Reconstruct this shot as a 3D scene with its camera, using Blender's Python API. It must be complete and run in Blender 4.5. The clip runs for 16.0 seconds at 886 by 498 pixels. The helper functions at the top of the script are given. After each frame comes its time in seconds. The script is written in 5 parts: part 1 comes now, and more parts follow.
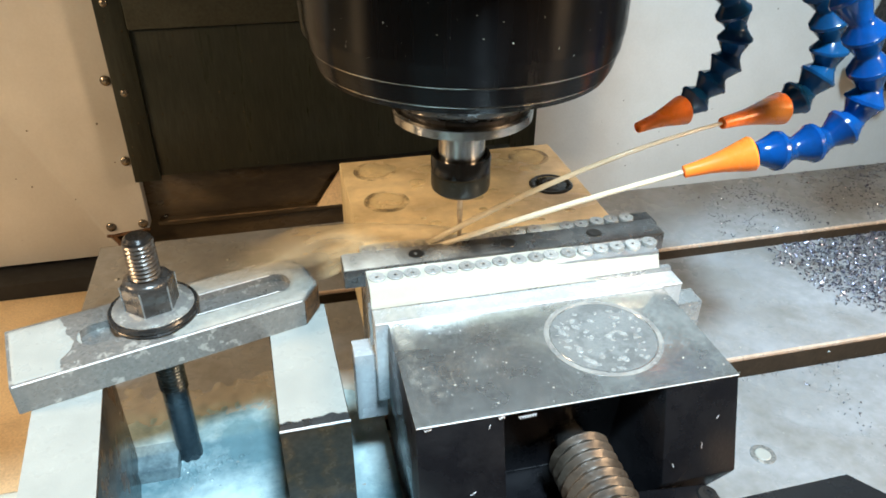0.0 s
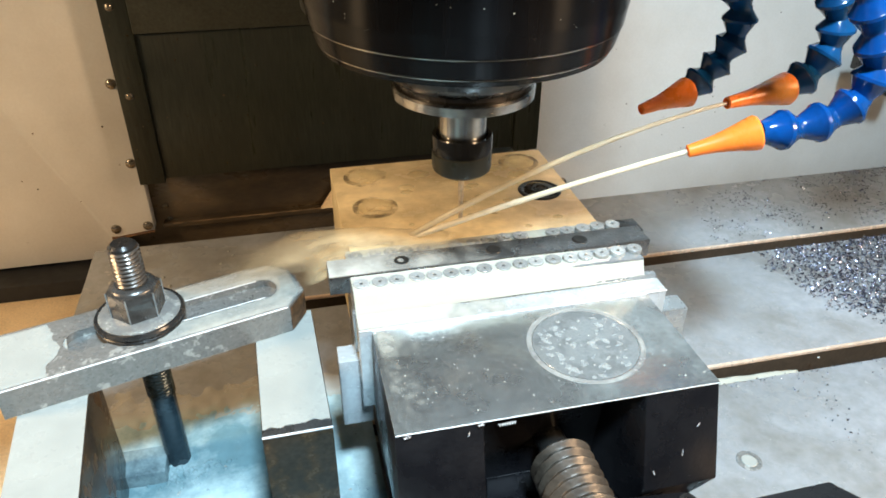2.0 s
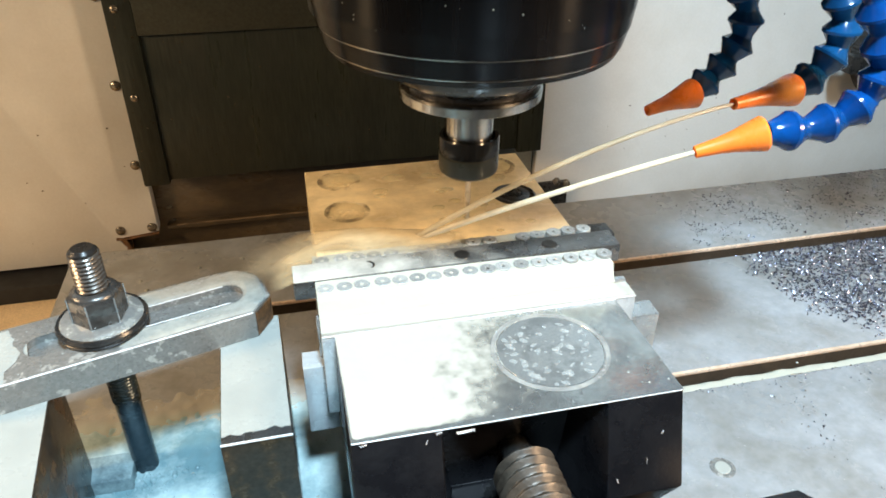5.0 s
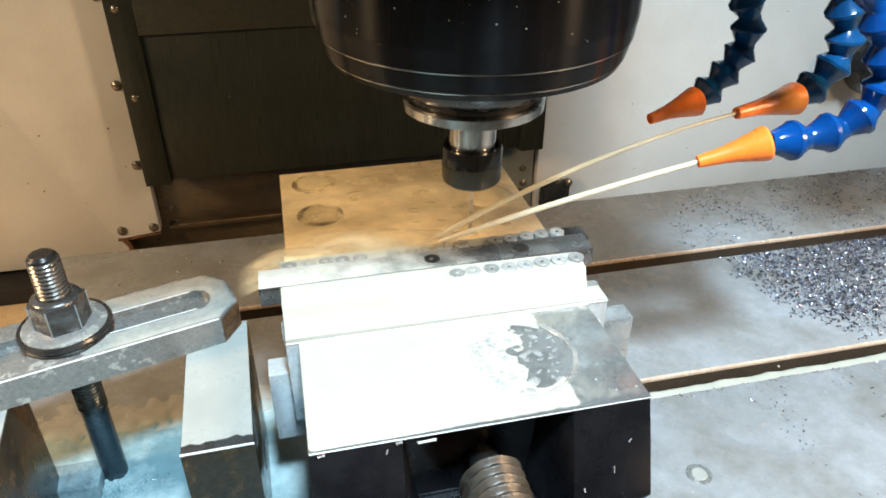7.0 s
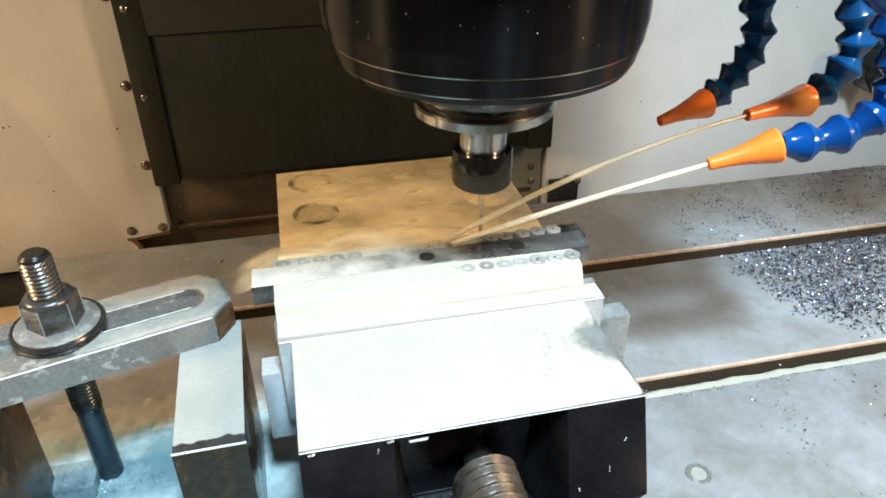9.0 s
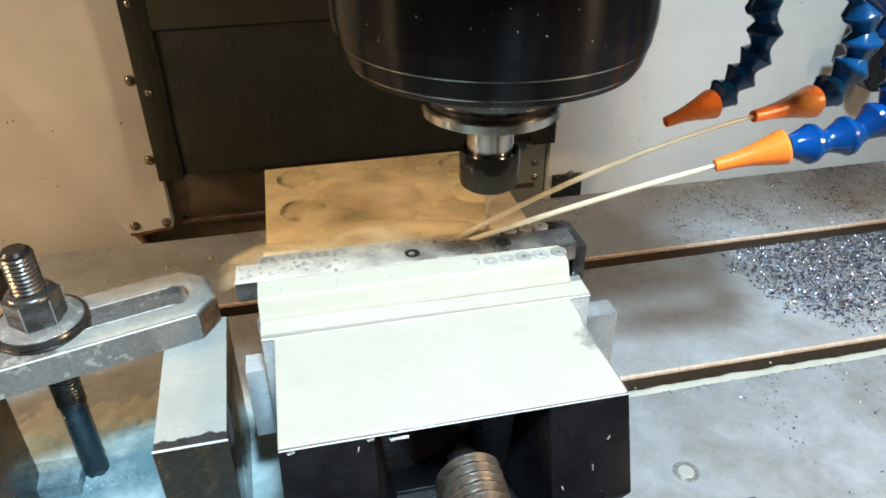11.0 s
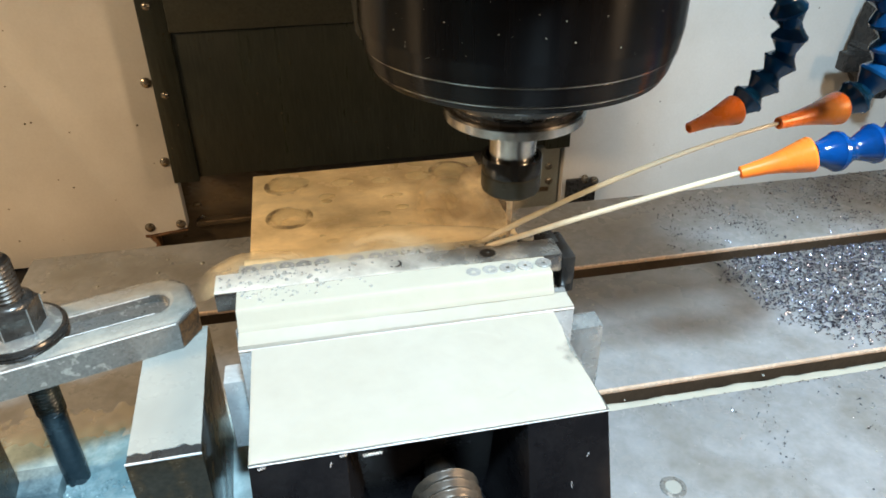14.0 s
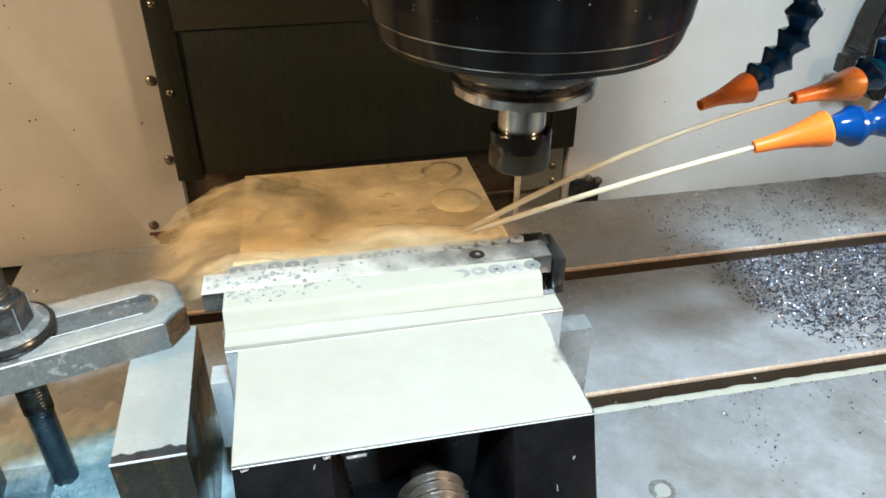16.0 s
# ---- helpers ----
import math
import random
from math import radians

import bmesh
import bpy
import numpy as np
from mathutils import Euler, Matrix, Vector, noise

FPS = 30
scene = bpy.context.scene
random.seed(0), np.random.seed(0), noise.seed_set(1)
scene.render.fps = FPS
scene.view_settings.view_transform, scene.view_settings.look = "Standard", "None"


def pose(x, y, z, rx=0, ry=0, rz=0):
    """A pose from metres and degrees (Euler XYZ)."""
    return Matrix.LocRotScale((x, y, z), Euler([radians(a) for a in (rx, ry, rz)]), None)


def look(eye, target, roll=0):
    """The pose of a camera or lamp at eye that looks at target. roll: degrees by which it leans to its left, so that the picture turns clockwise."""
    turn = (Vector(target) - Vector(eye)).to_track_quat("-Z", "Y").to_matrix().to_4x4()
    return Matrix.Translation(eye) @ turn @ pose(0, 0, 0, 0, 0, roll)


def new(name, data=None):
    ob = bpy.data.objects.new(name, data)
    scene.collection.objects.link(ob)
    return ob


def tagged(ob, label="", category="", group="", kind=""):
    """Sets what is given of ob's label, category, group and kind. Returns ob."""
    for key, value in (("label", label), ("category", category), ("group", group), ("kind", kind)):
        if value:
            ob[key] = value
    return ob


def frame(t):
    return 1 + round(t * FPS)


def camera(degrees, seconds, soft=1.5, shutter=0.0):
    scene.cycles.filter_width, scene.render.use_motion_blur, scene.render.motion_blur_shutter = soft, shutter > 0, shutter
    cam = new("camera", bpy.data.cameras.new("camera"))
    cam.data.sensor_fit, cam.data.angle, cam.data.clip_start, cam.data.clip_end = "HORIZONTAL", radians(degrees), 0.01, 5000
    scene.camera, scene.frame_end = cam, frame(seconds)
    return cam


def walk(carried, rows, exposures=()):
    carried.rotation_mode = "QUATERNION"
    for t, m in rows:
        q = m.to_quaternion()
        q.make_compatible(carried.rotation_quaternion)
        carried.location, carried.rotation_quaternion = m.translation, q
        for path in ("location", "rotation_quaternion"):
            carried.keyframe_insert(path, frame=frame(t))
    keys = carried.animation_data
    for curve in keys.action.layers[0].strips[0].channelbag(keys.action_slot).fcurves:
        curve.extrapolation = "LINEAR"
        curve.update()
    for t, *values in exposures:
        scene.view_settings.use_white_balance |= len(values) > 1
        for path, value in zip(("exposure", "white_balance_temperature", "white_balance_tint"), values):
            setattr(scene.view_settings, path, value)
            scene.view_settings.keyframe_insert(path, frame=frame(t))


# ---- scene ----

# ---------------------------------------------------------------- camera
cam = camera(62.8, 16.0, soft=1.7, shutter=0.5)


def held(x, y, z, yaw, pitch, roll):
    """A hand-held pose: yaw to the right of +y, pitch up, roll to the left, in degrees."""
    return pose(x, y, z, 90 + pitch, 0, -yaw) @ pose(0, 0, 0, 0, 0, roll)


PATH = (
    (0.0, -0.0967, -0.2118, 0.3381, 13.528, -32.198, 0.504),
    (0.5, -0.0954, -0.2098, 0.3387, 13.385, -32.275, 0.515),
    (1.0, -0.0956, -0.2134, 0.3423, 12.998, -32.139, 0.249),
    (1.5, -0.0956, -0.2152, 0.3426, 13.306, -31.992, 0.409),
    (2.0, -0.0952, -0.2140, 0.3419, 13.123, -32.143, 0.396),
    (2.5, -0.0982, -0.2152, 0.3417, 13.225, -32.038, 0.419),
    (3.0, -0.0992, -0.2160, 0.3426, 13.323, -31.990, 0.439),
    (3.5, -0.0980, -0.2146, 0.3417, 13.101, -32.027, 0.431),
    (4.0, -0.0975, -0.2144, 0.3412, 13.050, -31.975, 0.392),
    (6.5, -0.0994, -0.2137, 0.3410, 12.852, -31.958, 0.161),
    (7.0, -0.0985, -0.2117, 0.3406, 12.829, -32.052, 0.089),
    (7.5, -0.0987, -0.2112, 0.3403, 12.624, -32.159, -0.020),
    (8.0, -0.0996, -0.2118, 0.3393, 12.636, -32.065, -0.046),
    (8.5, -0.1007, -0.2116, 0.3389, 12.528, -32.076, -0.001),
    (9.0, -0.1005, -0.2115, 0.3376, 12.186, -31.986, -0.458),
    (11.5, -0.1047, -0.2112, 0.3366, 12.073, -32.300, -0.430),
    (12.0, -0.1053, -0.2110, 0.3369, 11.939, -32.222, -0.580),
    (12.5, -0.1063, -0.2106, 0.3362, 11.829, -32.265, -0.671),
    (13.0, -0.1050, -0.2095, 0.3377, 11.784, -32.237, -0.514),
    (13.5, -0.1080, -0.2089, 0.3381, 11.613, -32.177, -0.459),
    (14.0, -0.1101, -0.2076, 0.3378, 11.339, -32.114, -0.404),
    (14.5, -0.1084, -0.2074, 0.3390, 11.459, -32.044, -0.309),
    (15.0, -0.1108, -0.2079, 0.3398, 11.519, -32.025, -0.144),
    (15.5, -0.1118, -0.2078, 0.3383, 11.318, -32.142, -0.211),
    (16.0, -0.1130, -0.2073, 0.3381, 11.235, -32.177, -0.130),
)
walk(cam, [(t, held(*p)) for t, *p in PATH], exposures=[(0.0, 0.0), (4.0, 0.03), (9.0, -0.05), (11.5, -0.16), (16.0, -0.18)])

# ---------------------------------------------------------------- light
world = bpy.data.worlds.new("shop_air")
scene.world = world
world.use_nodes = True
world.node_tree.nodes["Background"].inputs[0].default_value = (0.75, 0.85, 1.0, 1)
world.node_tree.nodes["Background"].inputs[1].default_value = 0.06


def area_lamp(name, eye, target, size, power, colour, size_y=None):
    data = bpy.data.lights.new(name, "AREA")
    data.energy, data.color, data.size = power, colour, size
    if size_y:
        data.shape, data.size_y = "RECTANGLE", size_y
    ob = new(name, data)
    ob.matrix_basis = look(eye, target)
    return ob


COOL = (0.62, 0.84, 1.0)
area_lamp("shop_ceiling_light", (0.02, -0.50, 1.27), (0.06, 0.12, 0.0), 0.15, 46, COOL, 0.16)
area_lamp("work_lamp_left", (-0.95, 0.08, 0.50), (0.10, 0.20, 0.08), 0.16, 9.0, (1.0, 0.68, 0.38))
area_lamp("work_lamp_right", (0.62, -0.40, 0.55), (-0.90, -0.10, 0.0), 0.16, 9.9, (1.0, 0.695, 0.42))


# ---------------------------------------------------------------- materials
def shade(name, colour, rough=0.5, metal=0.0, second=None, mix=0.5, big=25.0, fine=400.0, vary=0.15, bump=0.0003,
          rough_vary=0.12, lo=0.42, hi=0.62, per_object=0.0, coat=0.0, stretch=(1, 1, 1), transmission=0.0, ior=1.45, spec=0.5, alpha=None):
    """A surface with stains (second colour, at the scale big) and grain (at the scale fine)."""
    m = bpy.data.materials.new(name)
    m.use_nodes = True
    nt = m.node_tree
    b = nt.nodes["Principled BSDF"]
    link = nt.links.new

    def node(kind, **sets):
        n = nt.nodes.new(kind)
        for k, v in sets.items():
            n.inputs[k].default_value = v
        return n
    co = node("ShaderNodeTexCoord")
    mp = node("ShaderNodeMapping")
    mp.inputs["Scale"].default_value = stretch
    link(co.outputs["Object"], mp.inputs["Vector"])
    n1 = node("ShaderNodeTexNoise", Scale=big, Detail=6.0, Roughness=0.62)
    n2 = node("ShaderNodeTexNoise", Scale=fine, Detail=3.0, Roughness=0.6)
    link(mp.outputs[0], n1.inputs["Vector"])
    link(mp.outputs[0], n2.inputs["Vector"])
    ramp = node("ShaderNodeMapRange")
    ramp.inputs["From Min"].default_value, ramp.inputs["From Max"].default_value = lo, hi
    ramp.inputs["To Max"].default_value = mix
    link(n1.outputs["Fac"], ramp.inputs["Value"])
    mx = node("ShaderNodeMix")
    mx.data_type = "RGBA"
    c2 = second or tuple(c * 0.6 for c in colour)
    mx.inputs[6].default_value, mx.inputs[7].default_value = (*colour, 1), (*c2, 1)
    link(ramp.outputs[0], mx.inputs[0])
    hs = node("ShaderNodeHueSaturation")
    val = node("ShaderNodeMapRange")
    val.inputs["To Min"].default_value, val.inputs["To Max"].default_value = 1 - vary, 1 + vary
    val.inputs["From Min"].default_value, val.inputs["From Max"].default_value = 0.3, 0.7
    link(n2.outputs["Fac"], val.inputs["Value"])
    out = val.outputs[0]
    if per_object:
        oi = node("ShaderNodeObjectInfo")
        ad = node("ShaderNodeMath")
        ad.operation = "MULTIPLY_ADD"
        ad.inputs[1].default_value, ad.inputs[2].default_value = per_object, 1 - per_object / 2
        link(oi.outputs["Random"], ad.inputs[0])
        ml = node("ShaderNodeMath")
        ml.operation = "MULTIPLY"
        link(ad.outputs[0], ml.inputs[0])
        link(out, ml.inputs[1])
        out = ml.outputs[0]
    link(out, hs.inputs["Value"])
    link(mx.outputs[2], hs.inputs["Color"])
    link(hs.outputs[0], b.inputs["Base Color"])
    rr = node("ShaderNodeMapRange")
    rr.inputs["To Min"].default_value, rr.inputs["To Max"].default_value = max(0.02, rough - rough_vary), min(1, rough + rough_vary)
    rr.inputs["From Min"].default_value, rr.inputs["From Max"].default_value = 0.35, 0.65
    link(n1.outputs["Fac"], rr.inputs["Value"])
    link(rr.outputs[0], b.inputs["Roughness"])
    b.inputs["Metallic"].default_value = metal
    b.inputs["Specular IOR Level"].default_value = spec
    b.inputs["Coat Weight"].default_value = coat
    b.inputs["Coat Roughness"].default_value = 0.08
    b.inputs["Transmission Weight"].default_value = transmission
    b.inputs["IOR"].default_value = ior
    if alpha:
        al = node("ShaderNodeMapRange")
        al.inputs["From Min"].default_value, al.inputs["From Max"].default_value = 0.26, 0.72
        al.inputs["To Min"].default_value, al.inputs["To Max"].default_value = alpha
        link(n1.outputs["Fac"], al.inputs["Value"])
        link(al.outputs[0], b.inputs["Alpha"])
    if bump:
        bp = node("ShaderNodeBump", Strength=0.5, Distance=bump)
        sm = node("ShaderNodeMath")
        sm.operation = "ADD"
        link(n1.outputs["Fac"], sm.inputs[0])
        link(n2.outputs["Fac"], sm.inputs[1])
        link(sm.outputs[0], bp.inputs["Height"])
        link(bp.outputs[0], b.inputs["Normal"])
    return m


WALL = shade("cream_painted_sheet", (0.63, 0.625, 0.60), 0.42, second=(0.52, 0.505, 0.47), mix=0.6, big=5, fine=300, vary=0.03, bump=0.0001)
# unseen enclosure panels, kept dark to lower fill and deepen reflections
SIDE = shade("grey_enclosure_sheet", (0.16, 0.16, 0.155), 0.45, second=(0.12, 0.118, 0.11), mix=0.6, big=5, fine=300, vary=0.03, bump=0.0001)
COVER = shade("oily_dark_steel_cover", (0.0175, 0.0200, 0.0150), 0.38, metal=0.0, second=(0.010, 0.0115, 0.0088), mix=0.8, lo=0.36, hi=0.68, big=48, fine=420, vary=0.35, stretch=(1, 1, 0.10), spec=0.3, bump=0.00025)
COVER_EDGE = shade("dull_grey_steel_strip", (0.028, 0.029, 0.022), 0.5, metal=0.2, big=30, fine=300, vary=0.25, spec=0.3)
PAN = shade("stained_chip_pan", (0.90, 0.70, 0.44), 0.5, second=(0.5, 0.36, 0.2), mix=0.6, big=9)
GAP = shade("black_gap_shade", (0.02, 0.02, 0.02), 0.7)
TABLE = shade("wet_ground_cast_iron", (0.285, 0.302, 0.322), 0.26, metal=0.0, second=(0.185, 0.182, 0.168), mix=0.85, big=20, fine=140, vary=0.10, bump=0.0003, lo=0.34, hi=0.66, spec=0.36)
SLOT = shade("dark_brown_slot_iron", (0.075, 0.058, 0.042), 0.45, metal=0.3, second=(0.04, 0.03, 0.022), big=40)
# coppery colour holds the warm lamp's highlight on the slot chamfer
SLOT_EDGE = shade("slot_edge_highlight", (0.74, 0.58, 0.46), 0.3, metal=0.25, second=(0.46, 0.32, 0.22), big=50)
SLOT_DARK = shade("dark_slot_floor", (0.05, 0.045, 0.04), 0.4, metal=0.3)
STEEL = shade("ground_steel", (0.47, 0.50, 0.51), 0.26, metal=0.7, second=(0.33, 0.36, 0.37), mix=0.8, big=45, fine=600, vary=0.12, bump=0.00012)
JAW_TOP = shade("spotted_ground_steel", (0.46, 0.495, 0.495), 0.24, metal=0.82, second=(0.27, 0.28, 0.28), mix=0.9, big=45, fine=320, vary=0.18, bump=0.00015, lo=0.40, hi=0.66, rough_vary=0.06)
SPOTTED = shade("coolant_spotted_steel", (0.30, 0.325, 0.33), 0.20, metal=0.55, second=(0.20, 0.215, 0.22), mix=0.8, big=70, fine=700, vary=0.12, lo=0.49, hi=0.58, bump=0.0002, rough_vary=0.06)
STEEL_DARK = shade("dark_ground_steel", (0.20, 0.20, 0.20), 0.3, metal=0.9, second=(0.12, 0.12, 0.12), big=60, fine=700)
VISE_BLACK = shade("black_painted_casting", (0.0055, 0.0055, 0.0068), 0.30, second=(0.011, 0.011, 0.0125), mix=0.5, big=30, fine=500, vary=0.2, bump=0.0002, spec=0.5)
# tan and golden tones put warm lamp light into plate and milky coolant
PLATE = shade("warm_lit_wet_plate", (0.92, 0.76, 0.46), 0.2, metal=0.0, second=(0.44, 0.335, 0.18), mix=0.95, lo=0.40, hi=0.70, big=15, fine=70, vary=0.12, bump=0.0009, stretch=(0.85, 1.1, 1))
PUDDLE = shade("golden_coolant_puddle", (0.78, 0.64, 0.38), 0.15, second=(0.56, 0.44, 0.25), mix=0.6, big=60, fine=200, vary=0.05, bump=0.0006)
BLOB = shade("yellow_coolant_blob", (0.88, 0.76, 0.46), 0.12, second=(0.70, 0.58, 0.33), mix=0.6, big=70, fine=200, vary=0.05, bump=0.0006, alpha=(0.15, 0.75))
CLAMP = shade("worn_clamp_steel", (0.215, 0.215, 0.205), 0.34, metal=0.4, second=(0.46, 0.46, 0.43), mix=0.8, big=95, fine=500, vary=0.2, bump=0.0002, lo=0.575, hi=0.61)
# near-white colour for edge strips that stand in for specular edge highlights
EDGE = shade("bright_edge_highlight", (0.85, 0.87, 0.88), 0.3, metal=0.25, second=(0.6, 0.6, 0.6), big=120, fine=500, vary=0.1, bump=0.0001)
NUT = shade("worn_nut_steel", (0.12, 0.116, 0.11), 0.28, metal=0.7, second=(0.045, 0.042, 0.04), mix=0.8, big=90, fine=500, vary=0.2)
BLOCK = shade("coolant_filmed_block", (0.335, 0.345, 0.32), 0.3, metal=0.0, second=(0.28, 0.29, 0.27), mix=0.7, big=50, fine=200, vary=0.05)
RING_STEEL = shade("wet_ring_steel", (0.42, 0.43, 0.41), 0.2, metal=0.4, second=(0.2, 0.2, 0.2), mix=0.7, big=60, fine=300, vary=0.08, bump=0.0001)
BLOCK_SIDE = shade("dark_brown_block_side", (0.030, 0.025, 0.018), 0.22, metal=0.0, spec=0.25, second=(0.085, 0.05, 0.02), mix=0.8, lo=0.48, hi=0.66, big=60, fine=300, vary=0.3)
OXIDE = shade("black_oxide_steel", (0.03, 0.03, 0.03), 0.28, metal=0.5, second=(0.05, 0.045, 0.04), big=60, fine=400, bump=0.0001)
NOSE = shade("glossy_black_spindle", (0.0034, 0.0034, 0.0038), 0.085, second=(0.007, 0.0048, 0.0034), big=26, fine=190, vary=0.3, bump=0.00005, rough_vary=0.04, spec=0.17, stretch=(1, 1, 0.04))


def turned(m, amount, rough, turn=0.25):
    """Lathe-turned finish: grooves round the axis draw highlights out along it."""
    nt = m.node_tree
    tg = nt.nodes.new("ShaderNodeTangent")
    tg.direction_type, tg.axis = "RADIAL", "Z"
    b = nt.nodes["Principled BSDF"]
    nt.links.new(tg.outputs[0], b.inputs["Tangent"])
    b.inputs["Anisotropic"].default_value, b.inputs["Anisotropic Rotation"].default_value = amount, turn
    for l in list(b.inputs["Roughness"].links):
        nt.links.remove(l)
    b.inputs["Roughness"].default_value = rough
    return m


turned(NOSE, 1.0, 0.26)
HOLDER = shade("oily_holder_steel", (0.50, 0.48, 0.45), 0.2, metal=1.0, second=(0.24, 0.22, 0.19), mix=0.7, big=50, fine=500, vary=0.08, bump=0.00004, rough_vary=0.05)
turned(HOLDER, 0.7, 0.24)
CUTTER = shade("coolant_wrapped_cutter", (0.50, 0.40, 0.27), 0.4, metal=0.3, second=(0.30, 0.23, 0.15), mix=0.8, big=200, fine=600, vary=0.1)
COLLET = shade("glossy_black_nut", (0.006, 0.006, 0.006), 0.14, second=(0.012, 0.011, 0.009), big=60, fine=400, bump=0.00005, spec=0.45)
SKIRT = shade("dull_oily_nut", (0.022, 0.023, 0.016), 0.34, second=(0.012, 0.012, 0.009), big=60, fine=400, bump=0.00005, spec=0.3)
RING = shade("stained_bolt_ring", (0.30, 0.235, 0.135), 0.3, metal=0.0, second=(0.14, 0.11, 0.07), mix=0.8, big=75, fine=300, alpha=(-0.5, 0.95))
# floor and roof colours chosen dark so that less light bounces up
FLOOR = shade("dark_enclosure_floor", (0.20, 0.17, 0.13), 0.4, second=(0.1, 0.09, 0.07), mix=0.7, big=5)
ROOF = shade("grey_enclosure_roof", (0.30, 0.30, 0.29), 0.6, big=6)
HOUSING = shade("grey_green_housing", (0.16, 0.17, 0.15), 0.4, second=(0.1, 0.1, 0.09), big=14)
COLLAR = shade("dark_oily_collar", (0.012, 0.013, 0.010), 0.5, second=(0.02, 0.018, 0.012), big=20, fine=200, vary=0.2, spec=0.15)
ORANGE = shade("orange_plastic", (1.0, 0.235, 0.032), 0.30, second=(0.85, 0.17, 0.02), mix=0.4, big=60, fine=300, vary=0.05, bump=0.00005)
BLUE = shade("blue_plastic", (0.002, 0.055, 0.24), 0.17, second=(0.002, 0.028, 0.10), mix=0.5, big=60, fine=300, vary=0.08, bump=0.00005, rough_vary=0.06)
# the blue plastic again, with the head's shade put into its colour
BLUE_SHADED = shade("shaded_blue_plastic", (0.004, 0.052, 0.155), 0.18, second=(0.003, 0.030, 0.08), mix=0.6, big=60, fine=300, vary=0.08, bump=0.00005, rough_vary=0.06)
WASHER = shade("wet_washer_steel", (0.19, 0.193, 0.185), 0.2, metal=0.25, second=(0.36, 0.36, 0.33), mix=0.8, big=100, fine=500, vary=0.12, lo=0.50, hi=0.62)
STUD = shade("dark_stud_steel", (0.13, 0.12, 0.108), 0.32, metal=0.6, second=(0.045, 0.04, 0.035), mix=0.7, big=90, fine=700, spec=0.4)
ROD = shade("wet_blued_rod", (0.020, 0.036, 0.048), 0.22, metal=0.3, second=(0.045, 0.07, 0.085), mix=0.7, big=50, fine=300)
PALE_STEEL = shade("wet_pale_steel", (0.52, 0.56, 0.58), 0.24, metal=0.3, second=(0.38, 0.42, 0.44), mix=0.7, big=60, fine=400, vary=0.08, bump=0.0001)
SWARF = shade("bright_swarf", (0.80, 0.80, 0.82), 0.2, metal=0.5, second=(0.5, 0.5, 0.52), big=300, fine=900, vary=0.1, bump=0.0)
# the teal light falling on the nut is put into its colour
WET_NUT = shade("teal_lit_nut", (0.20, 0.28, 0.30), 0.16, metal=0.1, second=(0.07, 0.11, 0.13), mix=0.8, big=70, fine=300, vary=0.15)
MILK = shade("milky_coolant", (0.44, 0.44, 0.38), 0.16, second=(0.40, 0.40, 0.335), mix=0.6, big=16, fine=90, vary=0.02, bump=0.0003, rough_vary=0.06, lo=0.3, hi=0.7)
HAZE = shade("thin_milky_haze", (0.73, 0.70, 0.60), 0.16, second=(0.66, 0.635, 0.54), mix=0.6, big=14, fine=120, vary=0.02, bump=0.0002, lo=0.3, hi=0.7, alpha=(0.30, 0.42))


def by_depth(m, z0, depth, floor=0.0):
    """Cloudy liquid: clear where it is thin over a surface at the height z0, opaque from the given depth on."""
    nt = m.node_tree
    ge, sp, mr = nt.nodes.new("ShaderNodeNewGeometry"), nt.nodes.new("ShaderNodeSeparateXYZ"), nt.nodes.new("ShaderNodeMapRange")
    mr.interpolation_type = "SMOOTHSTEP"
    mr.inputs["From Min"].default_value, mr.inputs["From Max"].default_value, mr.inputs["To Min"].default_value = z0, z0 + depth, floor
    nt.links.new(ge.outputs["Position"], sp.inputs[0])
    nt.links.new(sp.outputs[2], mr.inputs["Value"])
    nt.links.new(mr.outputs[0], nt.nodes["Principled BSDF"].inputs["Alpha"])
    return m


def by_wetness(m, low, high, scale, stretch):
    """Spray: as dense as its mesh says, broken up by streaks."""
    nt = m.node_tree
    at, tc, mp, nz, mr, ml = (nt.nodes.new("ShaderNode" + k) for k in ("Attribute", "TexCoord", "Mapping", "TexNoise", "MapRange", "Math"))
    at.attribute_name = "wet"
    mp.inputs["Scale"].default_value = stretch
    nz.inputs["Scale"].default_value, nz.inputs["Detail"].default_value = scale, 5.0
    mr.inputs["From Min"].default_value, mr.inputs["From Max"].default_value = 0.32, 0.66
    mr.inputs["To Min"].default_value, mr.inputs["To Max"].default_value = low, high
    ml.operation = "MULTIPLY"
    nt.links.new(tc.outputs["Object"], mp.inputs["Vector"])
    nt.links.new(mp.outputs[0], nz.inputs["Vector"])
    nt.links.new(nz.outputs["Fac"], mr.inputs["Value"])
    nt.links.new(mr.outputs[0], ml.inputs[0])
    nt.links.new(at.outputs["Fac"], ml.inputs[1])
    nt.links.new(ml.outputs[0], nt.nodes["Principled BSDF"].inputs["Alpha"])
    return m


JAW_MILK = by_depth(shade("milky_film_on_jaw", (0.420, 0.420, 0.380), 0.2, second=(0.376, 0.372, 0.318), mix=0.8, big=16, fine=90, vary=0.02, bump=0.0003, rough_vary=0.06, lo=0.3, hi=0.7), 0.1128, 0.00020)
PLATE_MILK = by_depth(shade("milky_film_on_plate", (0.420, 0.420, 0.380), 0.2, second=(0.376, 0.372, 0.318), mix=0.8, big=30, fine=90, vary=0.02, bump=0.0003, rough_vary=0.06, lo=0.3, hi=0.7), 0.1135, 0.0006)
